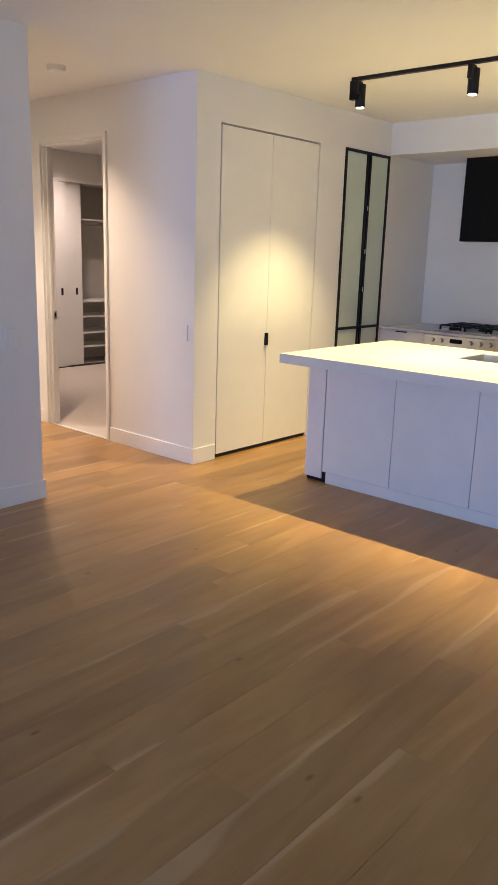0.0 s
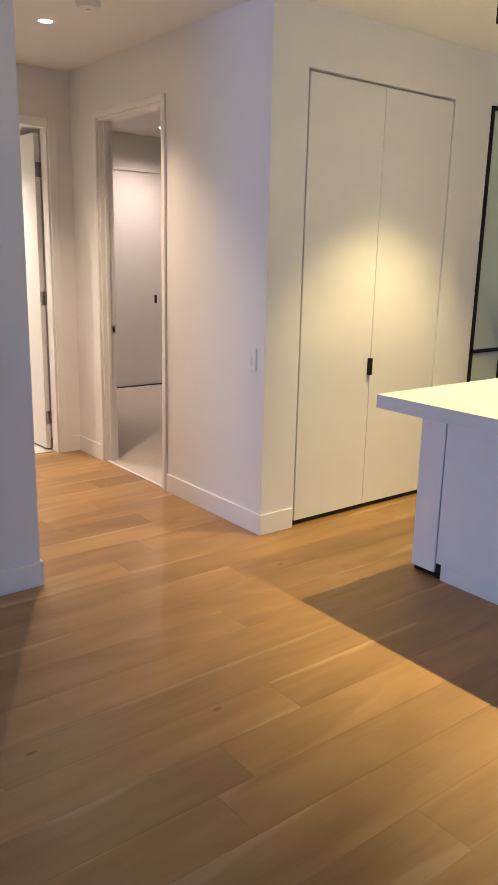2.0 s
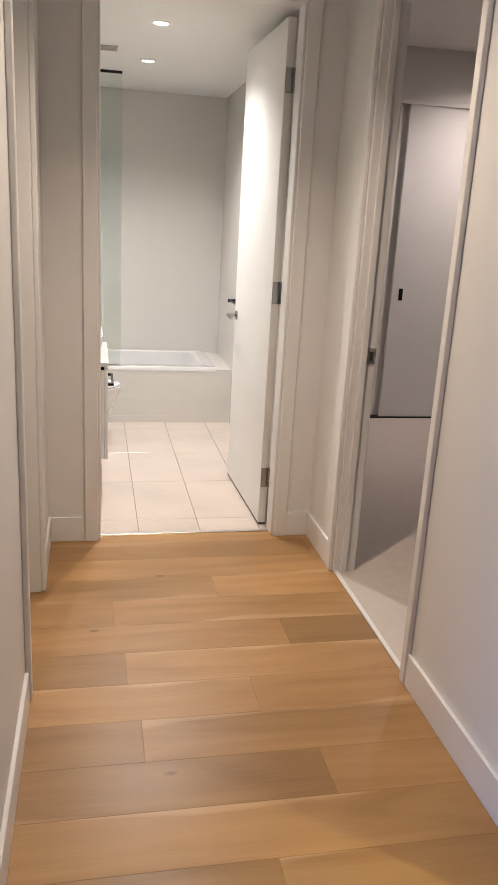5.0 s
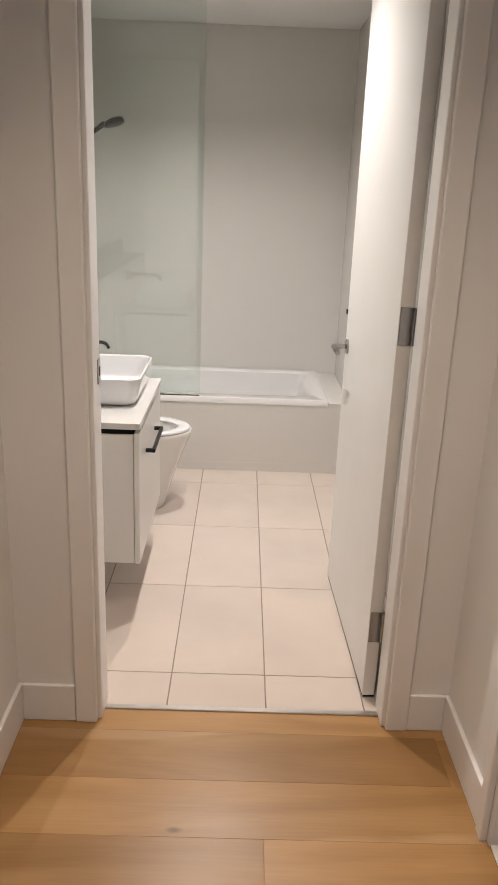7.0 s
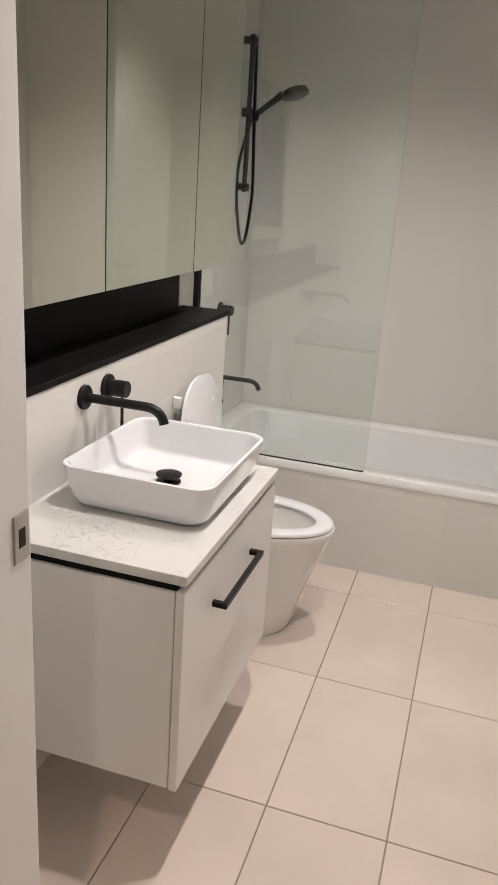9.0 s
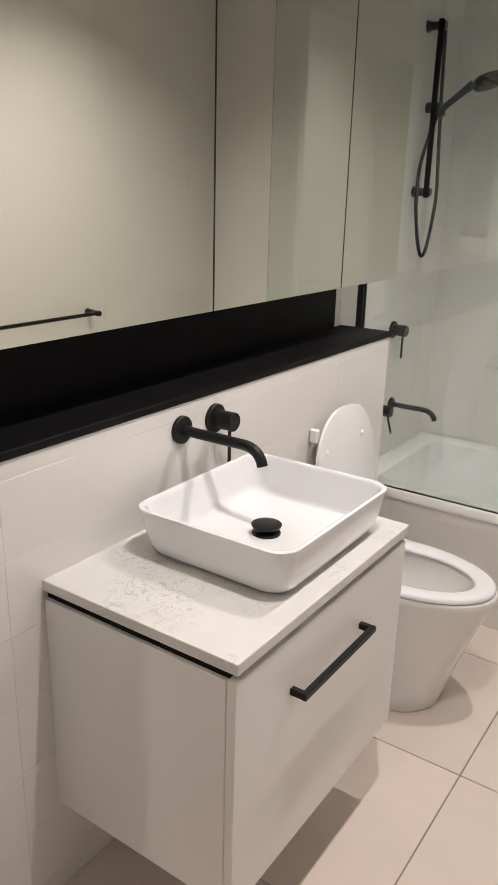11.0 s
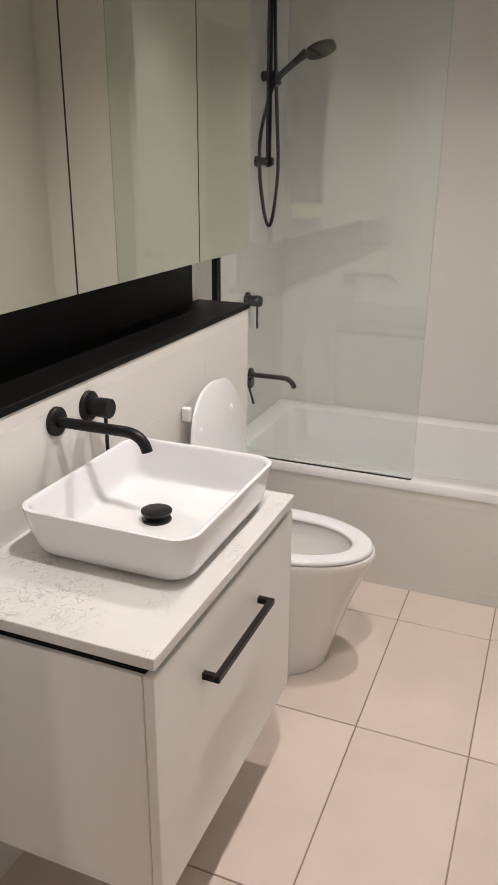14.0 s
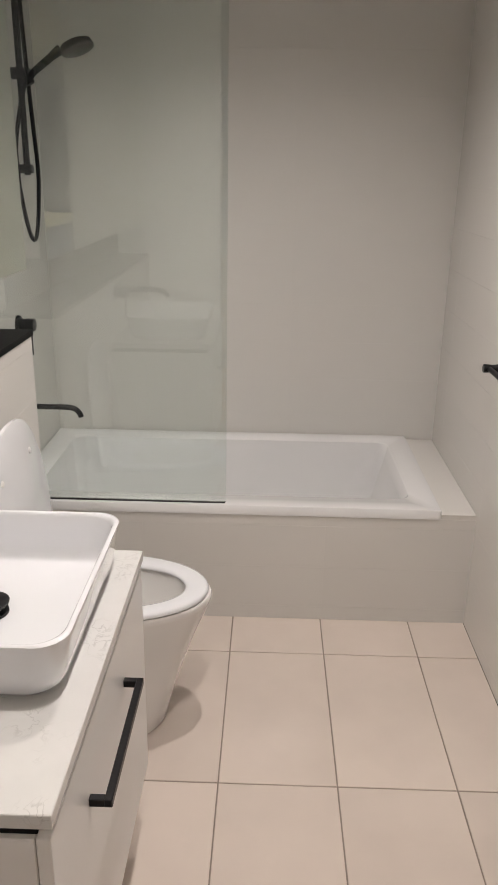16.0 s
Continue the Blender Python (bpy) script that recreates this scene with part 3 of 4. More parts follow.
def cooktop():
    root = base("gas_cooktop", 2.86, -0.88, 0.90)
    tagged(root, "black gas cooktop with cast iron trivets on the white bench", "cooktop")
    boxes("plate", [((2.60, -1.27, 0.901), (3.10, -0.50, 0.908))], STEEL, root, 0.002)
    for cx, cy, r in ((2.72, -0.64, 0.05), (2.98, -0.64, 0.04), (2.85, -0.885, 0.065), (2.72, -1.13, 0.045), (2.98, -1.13, 0.05)):
        bm = bmesh.new()
        tube(bm, [(cx, cy, 0.905), (cx, cy, 0.922), (cx, cy, 0.932)], [r, r, r * 0.75], 22)
        smooth_by_angle(finish("burner", bm, BLACK, root))
    bm = bmesh.new()
    for cy in (-0.64, -0.885, -1.13):
        for dx in (2.65, 2.85, 3.05):
            put_box(bm, (dx - 0.006, cy - 0.10, 0.942), (dx + 0.006, cy + 0.10, 0.956), 0.002)
        for dy in (-0.10, 0.0, 0.10):
            put_box(bm, (2.63, cy + dy - 0.006, 0.940), (3.07, cy + dy + 0.006, 0.954), 0.002)
        for dx in (2.64, 3.06):
            for dy in (-0.10, 0.10):
                put_box(bm, (dx - 0.007, cy + dy - 0.007, 0.906), (dx + 0.007, cy + dy + 0.007, 0.945))
    finish("trivet", bm, BLACK, root)
    settle(root)


cooktop()

hood = base("rangehood", 3.07, -0.96, 1.69)
tagged(hood, "matt black boxed rangehood cabinet above the cooktop", "rangehood")
boxes("body", [((2.90, -1.42, 1.70), (E0 - 0.001, -0.515, 2.429))], BLACKBOARD, hood, 0.002)
boxes("filter", [((2.95, -1.36, 1.692), (3.2, -0.57, 1.70))], STEEL, hood)
settle(hood)


def track_lights():
    root = base("track_light", TRACK_X, -2.4, H)
    tagged(root, "black ceiling track with round spotlights", "track light")
    boxes("rail", [((TRACK_X - 0.018, -4.6, H - 0.022), (TRACK_X + 0.018, -0.70, H))], BLACK, root, 0.002)
    boxes("power_feed", [((TRACK_X - 0.02, -0.735, H - 0.14), (TRACK_X + 0.018, -0.69, H - 0.022))], BLACK, root, 0.003)
    for cy in CANS:
        x = TRACK_X + 0.05
        bm = bmesh.new()
        lathe_z(bm, x, cy, ((2.664, 0.032), (2.661, 0.034), (2.519, 0.034), (2.517, 0.033), (2.517, 0.028), (2.537, 0.026)))
        put_box(bm, (TRACK_X - 0.015, cy - 0.014, 2.60), (x, cy + 0.014, H - 0.02), 0.002)
        smooth_by_angle(finish("can", bm, BLACK, root))
        bm = bmesh.new()
        disc(bm, (x, cy, 2.521), (0, 0, -1), 0.0255, 0.004, 24)
        finish("lens", bm, GLOWDISC, root)
    settle(root)


track_lights()


def downlight(x, y, z):
    root = base("downlight", x, y, z)
    tagged(root, "small round white recessed downlight, lit", "downlight", group="recessed downlights")
    bm = bmesh.new()
    n = 32
    rings = [[(x + r * math.cos(2 * math.pi * k / n), y + r * math.sin(2 * math.pi * k / n), z - h) for k in range(n)] for r, h in ((0.048, 0.0), (0.047, 0.004), (0.036, 0.005), (0.034, 0.002))]
    loft(bm, rings)
    smooth_by_angle(finish("ring", bm, PLASTIC, root))
    bm = bmesh.new()
    disc(bm, (x, y, z + 0.001), (0, 0, -1), 0.0345, 0.003, 28, 0.001)
    finish("lens", bm, GLOWDISC, root)
    settle(root)


for dx, dy, dz in ((-0.617, 1.19, H), (-0.71, 2.97, HB), (-0.71, 3.93, HB), (1.73, 3.85, H)):
    downlight(dx, dy, dz)

alarm = base("smoke_alarm", -0.587, 0.741, H)
tagged(alarm, "round white smoke alarm on the hall ceiling", "smoke alarm")
bm = bmesh.new()
tube(bm, [(-0.587, 0.741, H), (-0.587, 0.741, H - 0.014), (-0.587, 0.741, H - 0.03), (-0.587, 0.741, H - 0.036)], [0.062, 0.062, 0.052, 0.034], 36)
smooth_by_angle(finish("cover", bm, PLASTIC, alarm))
bm = bmesh.new()
tube(bm, [(-0.587, 0.741, H - 0.035), (-0.587, 0.741, H - 0.040)], [0.012, 0.011], 16)
finish("test_button", bm, TRIM, alarm)
settle(alarm)


def wall_plate(name, label, x, y, z, axis, w, h, buttons):
    """A plate with small rockers, proud of a wall that faces -x or -y."""
    root = base(name, x, y, z)
    tagged(root, label, "light switch", group="wall switch plates")
    def span(u0, u1, z0, z1, d0, d1):
        if axis == "+x":
            return ((x + d0, y + u0, z + z0), (x + d1, y + u1, z + z1))
        if axis == "x":
            return ((x - d1, y + u0, z + z0), (x - d0, y + u1, z + z1))
        return ((x + u0, y - d1, z + z0), (x + u1, y - d0, z + z1))
    boxes("plate", [span(-w / 2, w / 2, -h / 2, h / 2, 0, 0.009)], PLASTIC, root, 0.0025, 2)
    for k in range(buttons):
        zc = (k - (buttons - 1) / 2) * 0.027
        boxes("rocker", [span(-0.008, 0.008, zc - 0.009, zc + 0.009, 0.008, 0.0125)], TRIM, root, 0.002)
    settle(root)


wall_plate("light_switch", "white light switch plate on the hall wall", 0, 0.103, 0.965, "x", 0.074, 0.118, 3)
wall_plate("light_switch", "white light switch plate on the living room wall", -1.42, 0.07, 1.01, "y", 0.08, 0.118, 1)
wall_plate("light_switch", "white light switch plate near the bathroom door", HL, 1.955, 1.465, "+x", 0.074, 0.118, 2)

strike = base("strike_plate", 0.06, D1B - 0.02, 0.96)
tagged(strike, "satin steel strike plate on a white door jamb", "strike plate")
boxes("plate", [((0.060, D1B - 0.0235, 0.93), (0.096, D1B - 0.0198, 0.995))], STEEL, strike, 0.001)
boxes("slot", [((0.070, D1B - 0.0245, 0.945), (0.086, D1B - 0.0234, 0.98))], BLACKGAP, strike)
settle(strike)
strike = base("strike_plate", BDL + 0.012, 2.31, 0.96)
tagged(strike, "satin steel strike plate on the bathroom door jamb", "strike plate")
boxes("plate", [((BDL + 0.0118, 2.294, 0.985), (BDL + 0.0150, 2.326, 1.05))], STEEL, strike, 0.001)
boxes("slot", [((BDL + 0.0148, 2.303, 1.005), (BDL + 0.0158, 2.316, 1.03))], BLACKGAP, strike)
settle(strike)


# ---- bedroom wardrobe ----
def wardrobe():
    yf, top = 4.47, 2.36
    root = base("wardrobe", 2.0, 4.8, 0)
    tagged(root, "built-in wardrobe with white sliding doors, one bay open", "wardrobe")
    x0, x1 = 0.07, 3.995
    boxes("back_panel", [((x0, 5.09, 0.006), (x1, 5.118, top))], SHADE, root)
    boxes("head_track", [((x0, yf, top - 0.03), (x1, yf + 0.10, top))], TRIM, root, 0.002)
    boxes("floor_track", [((x0, yf + 0.005, 0.006), (x1, yf + 0.095, 0.016))], BLACKGAP, root)
    boxes("side_panel", [((2.36, yf + 0.11, 0.006), (2.378, 5.09, top)), ((3.36, yf + 0.11, 0.006), (3.378, 5.09, top))], JOINERY, root)
    for a, b, y, hx in ((0.30, 1.24, yf + 0.055, 0.36), (1.20, 2.10, yf + 0.012, 1.275), (1.50, 2.365, yf + 0.055, 2.275)):
        d = boxes("sliding_door", [((a, y, 0.018), (b, y + 0.034, top - 0.025))], JOINERY, root, 0.002)
        boxes("finger_pull", [((hx - 0.016, y - 0.002, 0.94), (hx + 0.016, y + 0.001, 1.03))], BLACK, root, 0.0008)
    boxes("finger_pull", [((2.02 - 0.016, yf + 0.010, 0.94), (2.02 + 0.016, yf + 0.013, 1.03))], BLACK, root, 0.0008)
    for z in (0.238, 0.426, 0.642, 0.842, 1.90):
        boxes("shelf", [((2.38, yf + 0.13, z - 0.012), (3.358, 5.088, z + 0.008))], TRIM, root, 0.001)
    bm = bmesh.new()
    tube(bm, [(2.38, 4.8, 1.83), (3.358, 4.8, 1.83)], 0.012)
    finish("hanging_rail", bm, STEEL, root)
    settle(root)


wardrobe()


# ---- bathroom ----
def vanity():
    x0, x1, y0, y1 = LEDGE, -0.957, 2.777, 3.429
    root = base("vanity_cabinet", -1.18, 3.1, 0.22)
    tagged(root, "wall-hung white vanity with one deep drawer and stone top", "vanity")
    boxes("stone_top", [((x0, y0, 0.713), (x1, y1, 0.735))], STONE, root, 0.002, 2)
    boxes("shadow_rail", [((x0, y0 + 0.012, 0.694), (x1 - 0.022, y1 - 0.012, 0.713))], BLACKBOARD, root)
    boxes("body", [((x0, y0 + 0.003, 0.224), (x1 - 0.024, y1 - 0.003, 0.694))], VANITY, root, 0.0015)
    dr = boxes("drawer_front", [((x1 - 0.0225, y0 + 0.002, 0.222), (x1 - 0.004, y1 - 0.002, 0.697))], VANITY, root, 0.002, 2)
    bm = bmesh.new()
    xa, za, ya, yb = x1 - 0.004, 0.585, 2.945, 3.225
    put_box(bm, (xa + 0.022, ya, za - 0.007), (xa + 0.034, yb, za + 0.007), 0.0015)
    for y in (ya + 0.0005, yb - 0.0125):
        put_box(bm, (xa, y, za - 0.0068), (xa + 0.0225, y + 0.012, za + 0.0068), 0.001)
    finish("handle", bm, BLACK, root)
    settle(root)


vanity()


def basin():
    cx, cy, hx, hy, z0, z1 = -1.164, 3.168, 0.181, 0.214, 0.735, 0.838
    root = base("basin", cx, cy, z0)
    tagged(root, "white rectangular ceramic vessel basin on a stone top", "basin")
    bm = bmesh.new()
    rings = []
    for f, z in ((0.0, z0), (0.009, z0 + 0.002), (0.017, z0 + 0.007), (0.023, z0 + 0.016), (0.028, z0 + 0.030), (0.033, z0 + 0.055), (0.038, z0 + 0.085), (0.040, z1 - 0.006), (0.040, z1 - 0.002), (0.037, z1)):
        rings.append(rounded(cx, cy, hx - 0.040 + f, hy - 0.040 + f, 0.045, z, 9))
    for f, z in ((0.006, z1), (0.009, z1 - 0.002), (0.011, z1 - 0.008), (0.017, z1 - 0.040), (0.023, z1 - 0.066), (0.027, z1 - 0.075), (0.034, z1 - 0.081), (0.045, z1 - 0.084), (0.12, z1 - 0.086)):
        rings.append(rounded(cx, cy, hx - f, hy - f, min(0.045, hx - f), z, 9))
    loft(bm, rings, True, True)
    smooth_by_angle(finish("bowl", bm, CERAMIC, root), 50)
    bm = bmesh.new()
    wz = z1 - 0.086
    tube(bm, [(cx, cy, wz), (cx, cy, wz + 0.003), (cx, cy, wz + 0.005)], [0.030, 0.030, 0.027], 28)
    tube(bm, [(cx, cy, wz + 0.004), (cx, cy, wz + 0.014), (cx, cy, wz + 0.017), (cx, cy, wz + 0.021), (cx, cy, wz + 0.023)], [0.012, 0.014, 0.031, 0.032, 0.026], 28)
    smooth_by_angle(finish("waste_plug", bm, BLACK, root))
    settle(root)


basin()


def wall_mixer(name, label, x, y, z, r=0.034, lean=0.0, drop=0.075):
    root = base(name, x, y, z)
    tagged(root, label, "mixer tap", group="black wall mixers")
    bm = bmesh.new()
    disc(bm, (x, y, z), (1, 0, 0), r, 0.010)
    tube(bm, [(x + 0.008, y, z), (x + 0.030, y, z), (x + 0.030, y, z)], [0.021, 0.021, 0.019], 28)
    tube(bm, [(x + 0.031, y, z), (x + 0.058, y, z), (x + 0.060, y, z)], [0.022, 0.022, 0.020], 28)
    smooth_by_angle(finish("body", bm, BLACK, root))
    bm = bmesh.new()
    tube(bm, [(x + 0.045, y, z - 0.018), (x + 0.045 + lean, y, z - 0.03 - drop)], [0.0042, 0.0042], 12)
    finish("lever", bm, BLACK, root)
    settle(root)


def wall_spout(name, label, x, y, z, reach, r=0.0115, fl=0.031):
    root = base(name, x, y, z)
    tagged(root, label, "tap spout", group="black wall spouts")
    bm = bmesh.new()
    disc(bm, (x, y, z), (1, 0, 0), fl, 0.010)
    smooth_by_angle(finish("flange", bm, BLACK, root))
    bm = bmesh.new()
    pts = [(x + 0.008, y, z), (x + reach * 0.5, y, z)] + bend((x + reach - 0.05, y, z), (x + reach - 0.008, y, z), (x + reach, y, z - 0.036), 9)
    tube(bm, pts, r, 18)
    smooth_by_angle(finish("spout", bm, BLACK, root))
    settle(root)


wall_spout("basin_spout", "matt black wall-mounted basin spout", LEDGE, 3.177, 0.928, 0.215)
wall_mixer("basin_mixer", "matt black wall mixer beside the basin spout", LEDGE, 3.297, 0.927)
wall_mixer("shower_mixer", "matt black shower mixer on the tiled wall", BL, 4.68, 0.93, 0.032)
wall_mixer("bath_mixer", "matt black bath mixer on the tiled wall", BL, 4.60, 0.628, 0.032, 0.02, 0.055)
wall_spout("bath_spout", "matt black bath spout on the tiled wall", BL, 4.72, 0.625, 0.19, 0.010, 0.027)


def toilet():
    cy, xb, xf = 3.87, LEDGE, -0.85
    root = base("toilet", -1.1, cy, 0)
    tagged(root, "white back-to-wall ceramic toilet with the lid up", "toilet")
    bm = bmesh.new()
    rings = []
    for z, f, w, k in ((0.0, -0.982, 0.140, 0.30), (0.008, -0.976, 0.143, 0.30), (0.05, -0.968, 0.144, 0.32), (0.13, -0.945, 0.147, 0.37), (0.21, -0.919, 0.153, 0.44),
                       (0.28, -0.893, 0.161, 0.52), (0.33, -0.872, 0.170, 0.58), (0.362, -0.859, 0.176, 0.62), (0.378, -0.854, 0.178, 0.63), (0.384, -0.858, 0.175, 0.63)):
        rings.append(dshape(xb + 0.003, f, cy, w, z, reach=k))
    for z, f, w, b in ((0.384, -0.905, 0.125, 0.11), (0.372, -0.915, 0.118, 0.12), (0.33, -0.93, 0.108, 0.13), (0.27, -0.965, 0.085, 0.15), (0.21, -1.03, 0.05, 0.19), (0.19, -1.08, 0.03, 0.22)):
        rings.append(dshape(xb + b, f, cy, w, z, reach=0.66, back=0.75))
    loft(bm, rings, True, True)
    smooth_by_angle(finish("pan", bm, VITREOUS, root), 55)
    bm = bmesh.new()
    rings = []
    for z, g in ((0.386, 0.010), (0.388, 0.006), (0.395, 0.006), (0.399, 0.009), (0.401, 0.016)):
        rings.append(dshape(xb + 0.075 + g, -0.858 - g, cy, 0.176 - g, z, reach=0.62))
    for z, g in ((0.400, 0.056), (0.398, 0.064), (0.394, 0.068), (0.389, 0.068), (0.386, 0.064)):
        rings.append(dshape(xb + 0.10 + g, -0.858 - g, cy, 0.176 - g, z, reach=0.6, back=0.75))
    rings.append(rings[0])
    loft(bm, rings)
    bmesh.ops.remove_doubles(bm, verts=bm.verts, dist=1e-5)
    smooth_by_angle(finish("seat_ring", bm, CERAMIC, root), 50)
    # the lid leans back against the wall
    bm = bmesh.new()
    rings = []
    for d, g in ((0.0, 0.004), (0.002, 0.0), (0.010, 0.0), (0.015, 0.006), (0.016, 0.014)):
        rings.append([(-1.312 - d - (p[0] - 0.40) * 0.10, p[1], p[0]) for p in dshape(0.40, 0.838 - g, cy + 0.008, 0.188 - g, 0, reach=0.60, full=0.8)])
    loft(bm, rings, True, True)
    smooth_by_angle(finish("lid", bm, CERAMIC, root), 45)
    for y, z in ((cy - 0.115, 0.727), (cy + 0.10, 0.735)):
        bm = bmesh.new()
        tube(bm, [(-1.356, y, z), (-1.346, y, z), (-1.342, y, z)], [0.011, 0.010, 0.006], 14)
        smooth_by_angle(finish("bumper", bm, PLASTIC, root))
    for y in (cy - 0.075, cy + 0.075):
        bm = bmesh.new()
        tube(bm, [(-1.318, y - 0.02, 0.402), (-1.318, y + 0.02, 0.402)], 0.011, 14)
        smooth_by_angle(finish("hinge", bm, STEEL, root))
    boxes("hinge_block", [((LEDGE + 0.001, cy - 0.128, 0.752), (-1.372, cy - 0.112, 0.792))], PLASTIC, root, 0.003)
    settle(root)


toilet()


def bathtub():
    x0, x1, y0, y1, top = BL + 0.002, -0.149, 4.352, BY1 - 0.008, 0.418
    root = base("bathtub", -0.87, 4.72, 0.4)
    tagged(root, "white acrylic inset bathtub with square rim", "bathtub")
    cx, cy, hx, hy = (x0 + x1) / 2, (y0 + y1) / 2, (x1 - x0) / 2, (y1 - y0) / 2
    bm = bmesh.new()
    ic, ihx, icy, ihy = -0.868, 0.632, 4.726, 0.284
    rings = [rounded(cx, cy, hx, hy, 0.008, 0.386), rounded(cx, cy, hx, hy, 0.008, top - 0.004), rounded(cx, cy, hx - 0.003, hy - 0.003, 0.008, top),
             rounded(ic, icy, ihx + 0.004, ihy + 0.004, 0.05, top), rounded(ic, icy, ihx - 0.002, ihy - 0.002, 0.05, top - 0.005), rounded(ic - 0.004, icy, ihx - 0.010, ihy - 0.007, 0.06, top - 0.05),
             rounded(ic - 0.02, icy, ihx - 0.05, ihy - 0.03, 0.09, top - 0.22), rounded(ic - 0.03, icy, ihx - 0.08, ihy - 0.05, 0.12, top - 0.33),
             rounded(ic - 0.035, icy, ihx - 0.11, ihy - 0.075, 0.12, top - 0.365), rounded(ic - 0.04, icy, ihx - 0.2, ihy - 0.15, 0.08, top - 0.372)]
    loft(bm, rings, False, True)
    smooth_by_angle(finish("shell", bm, ACRYLIC, root), 40)
    settle(root)


bathtub()


def shower_screen():
    root = base("shower_screen", -1.2, 4.372, 0.42)
    tagged(root, "clear fixed glass bath screen with slim black wall channel", "shower screen")
    g = boxes("pane", [((BL + 0.012, 4.368, 0.4228), (-0.847, 4.376, HB - 0.012))], SCREENGLASS, root, 0.0008)
    g.visible_shadow = False
    boxes("wall_channel", [((BL, 4.356, 0.42), (BL + 0.022, 4.366, HB)), ((BL, 4.378, 0.42), (BL + 0.022, 4.388, HB)), ((BL, 4.366, 0.42), (BL + 0.010, 4.378, HB))], BLACK, root)
    boxes("bottom_channel", [((BL + 0.036, 4.366, 0.4185), (-0.850, 4.378, 0.4225))], BLACKGAP, root)
    boxes("head_channel", [((BL + 0.036, 4.362, HB - 0.016), (-0.847, 4.382, HB))], BLACK, root)
    settle(root)


shower_screen()


def exhaust_grille():
    x0, x1, y0, y1 = -1.26, -0.897, 3.608, 3.728
    root = base("exhaust_grille", (x0 + x1) / 2, (y0 + y1) / 2, HB)
    tagged(root, "narrow grey slotted exhaust grille in the bathroom ceiling", "exhaust grille")
    boxes("frame", [((x0, y0, HB - 0.006), (x1, y0 + 0.012, HB)), ((x0, y1 - 0.012, HB - 0.006), (x1, y1, HB)),
          ((x0, y0 + 0.012, HB - 0.006), (x0 + 0.012, y1 - 0.012, HB)), ((x1 - 0.012, y0 + 0.012, HB - 0.006), (x1, y1 - 0.012, HB))], SHADE, root, 0.001)
    boxes("dark_back", [((x0 + 0.012, y0 + 0.012, HB - 0.001), (x1 - 0.012, y1 - 0.012, HB))], BLACKGAP, root)
    for i in range(6):
        y = y0 + 0.020 + 0.0148 * i
        boxes("slat", [((x0 + 0.012, y, HB - 0.005), (x1 - 0.012, y + 0.007, HB - 0.0012))], SHADE, root)
    settle(root)


exhaust_grille()


def shower_set():
    x, y = BL + 0.050, 4.765
    root = base("shower_set", x, y, 1.18)
    tagged(root, "matt black hand shower on a slide rail with hanging hose", "shower")
    bm = bmesh.new()
    tube(bm, [(x, y, 1.415), (x, y, 2.005)], 0.0105, 16)
    smooth_by_angle(finish("rail", bm, BLACK, root))
    for z in (1.435, 1.985):
        bm = bmesh.new()
        disc(bm, (BL, y, z), (1, 0, 0), 0.020, 0.008, 20)
        tube(bm, [(BL + 0.006, y, z), (x + 0.018, y, z)], 0.014, 16)
        smooth_by_angle(finish("bracket", bm, BLACK, root))
    bm = bmesh.new()
    zs = 1.722
    tube(bm, [(x - 0.026, y, zs), (x + 0.03, y, zs)], 0.018, 18)
    tube(bm, [(x + 0.02, y, zs - 0.006), (x + 0.034, y, zs - 0.03)], 0.014, 14)
    smooth_by_angle(finish("slider", bm, BLACK, root))
    bm = bmesh.new()
    hc = Vector((x + 0.185, y + 0.01, 1.800))
    tube(bm, [(x + 0.012, y, zs - 0.035), (x + 0.045, y, zs + 0.005), (x + 0.10, y, zs + 0.045), (x + 0.135, y + 0.004, zs + 0.072)], [0.010, 0.011, 0.012, 0.016], 16)
    nrm = Vector((0.35, -0.12, -0.93)).normalized()
    tube(bm, [hc - nrm * 0.020, hc - nrm * 0.012, hc + nrm * 0.004, hc + nrm * 0.010, hc + nrm * 0.012], [0.030, 0.050, 0.055, 0.053, 0.048], 30)
    smooth_by_angle(finish("hand_shower", bm, BLACK, root))
    bm = bmesh.new()
    pts = [(x + 0.012, y, zs - 0.035)] + bend((x + 0.008, y - 0.012, zs - 0.06), (x - 0.022, y - 0.05, zs - 0.20), (x - 0.018, y - 0.045, 1.46), 8)
    pts += bend((x - 0.016, y - 0.045, 1.38), (x + 0.01, y + 0.0, 1.02), (x + 0.022, y + 0.045, 1.40), 14) + bend((x + 0.022, y + 0.045, 1.46), (x + 0.016, y + 0.02, 1.70), (x + 0.012, y + 0.012, 1.97), 8)
    tube(bm, pts, 0.0068, 10)
    smooth_by_angle(finish("hose", bm, BLACK, root))
    settle(root)


shower_set()


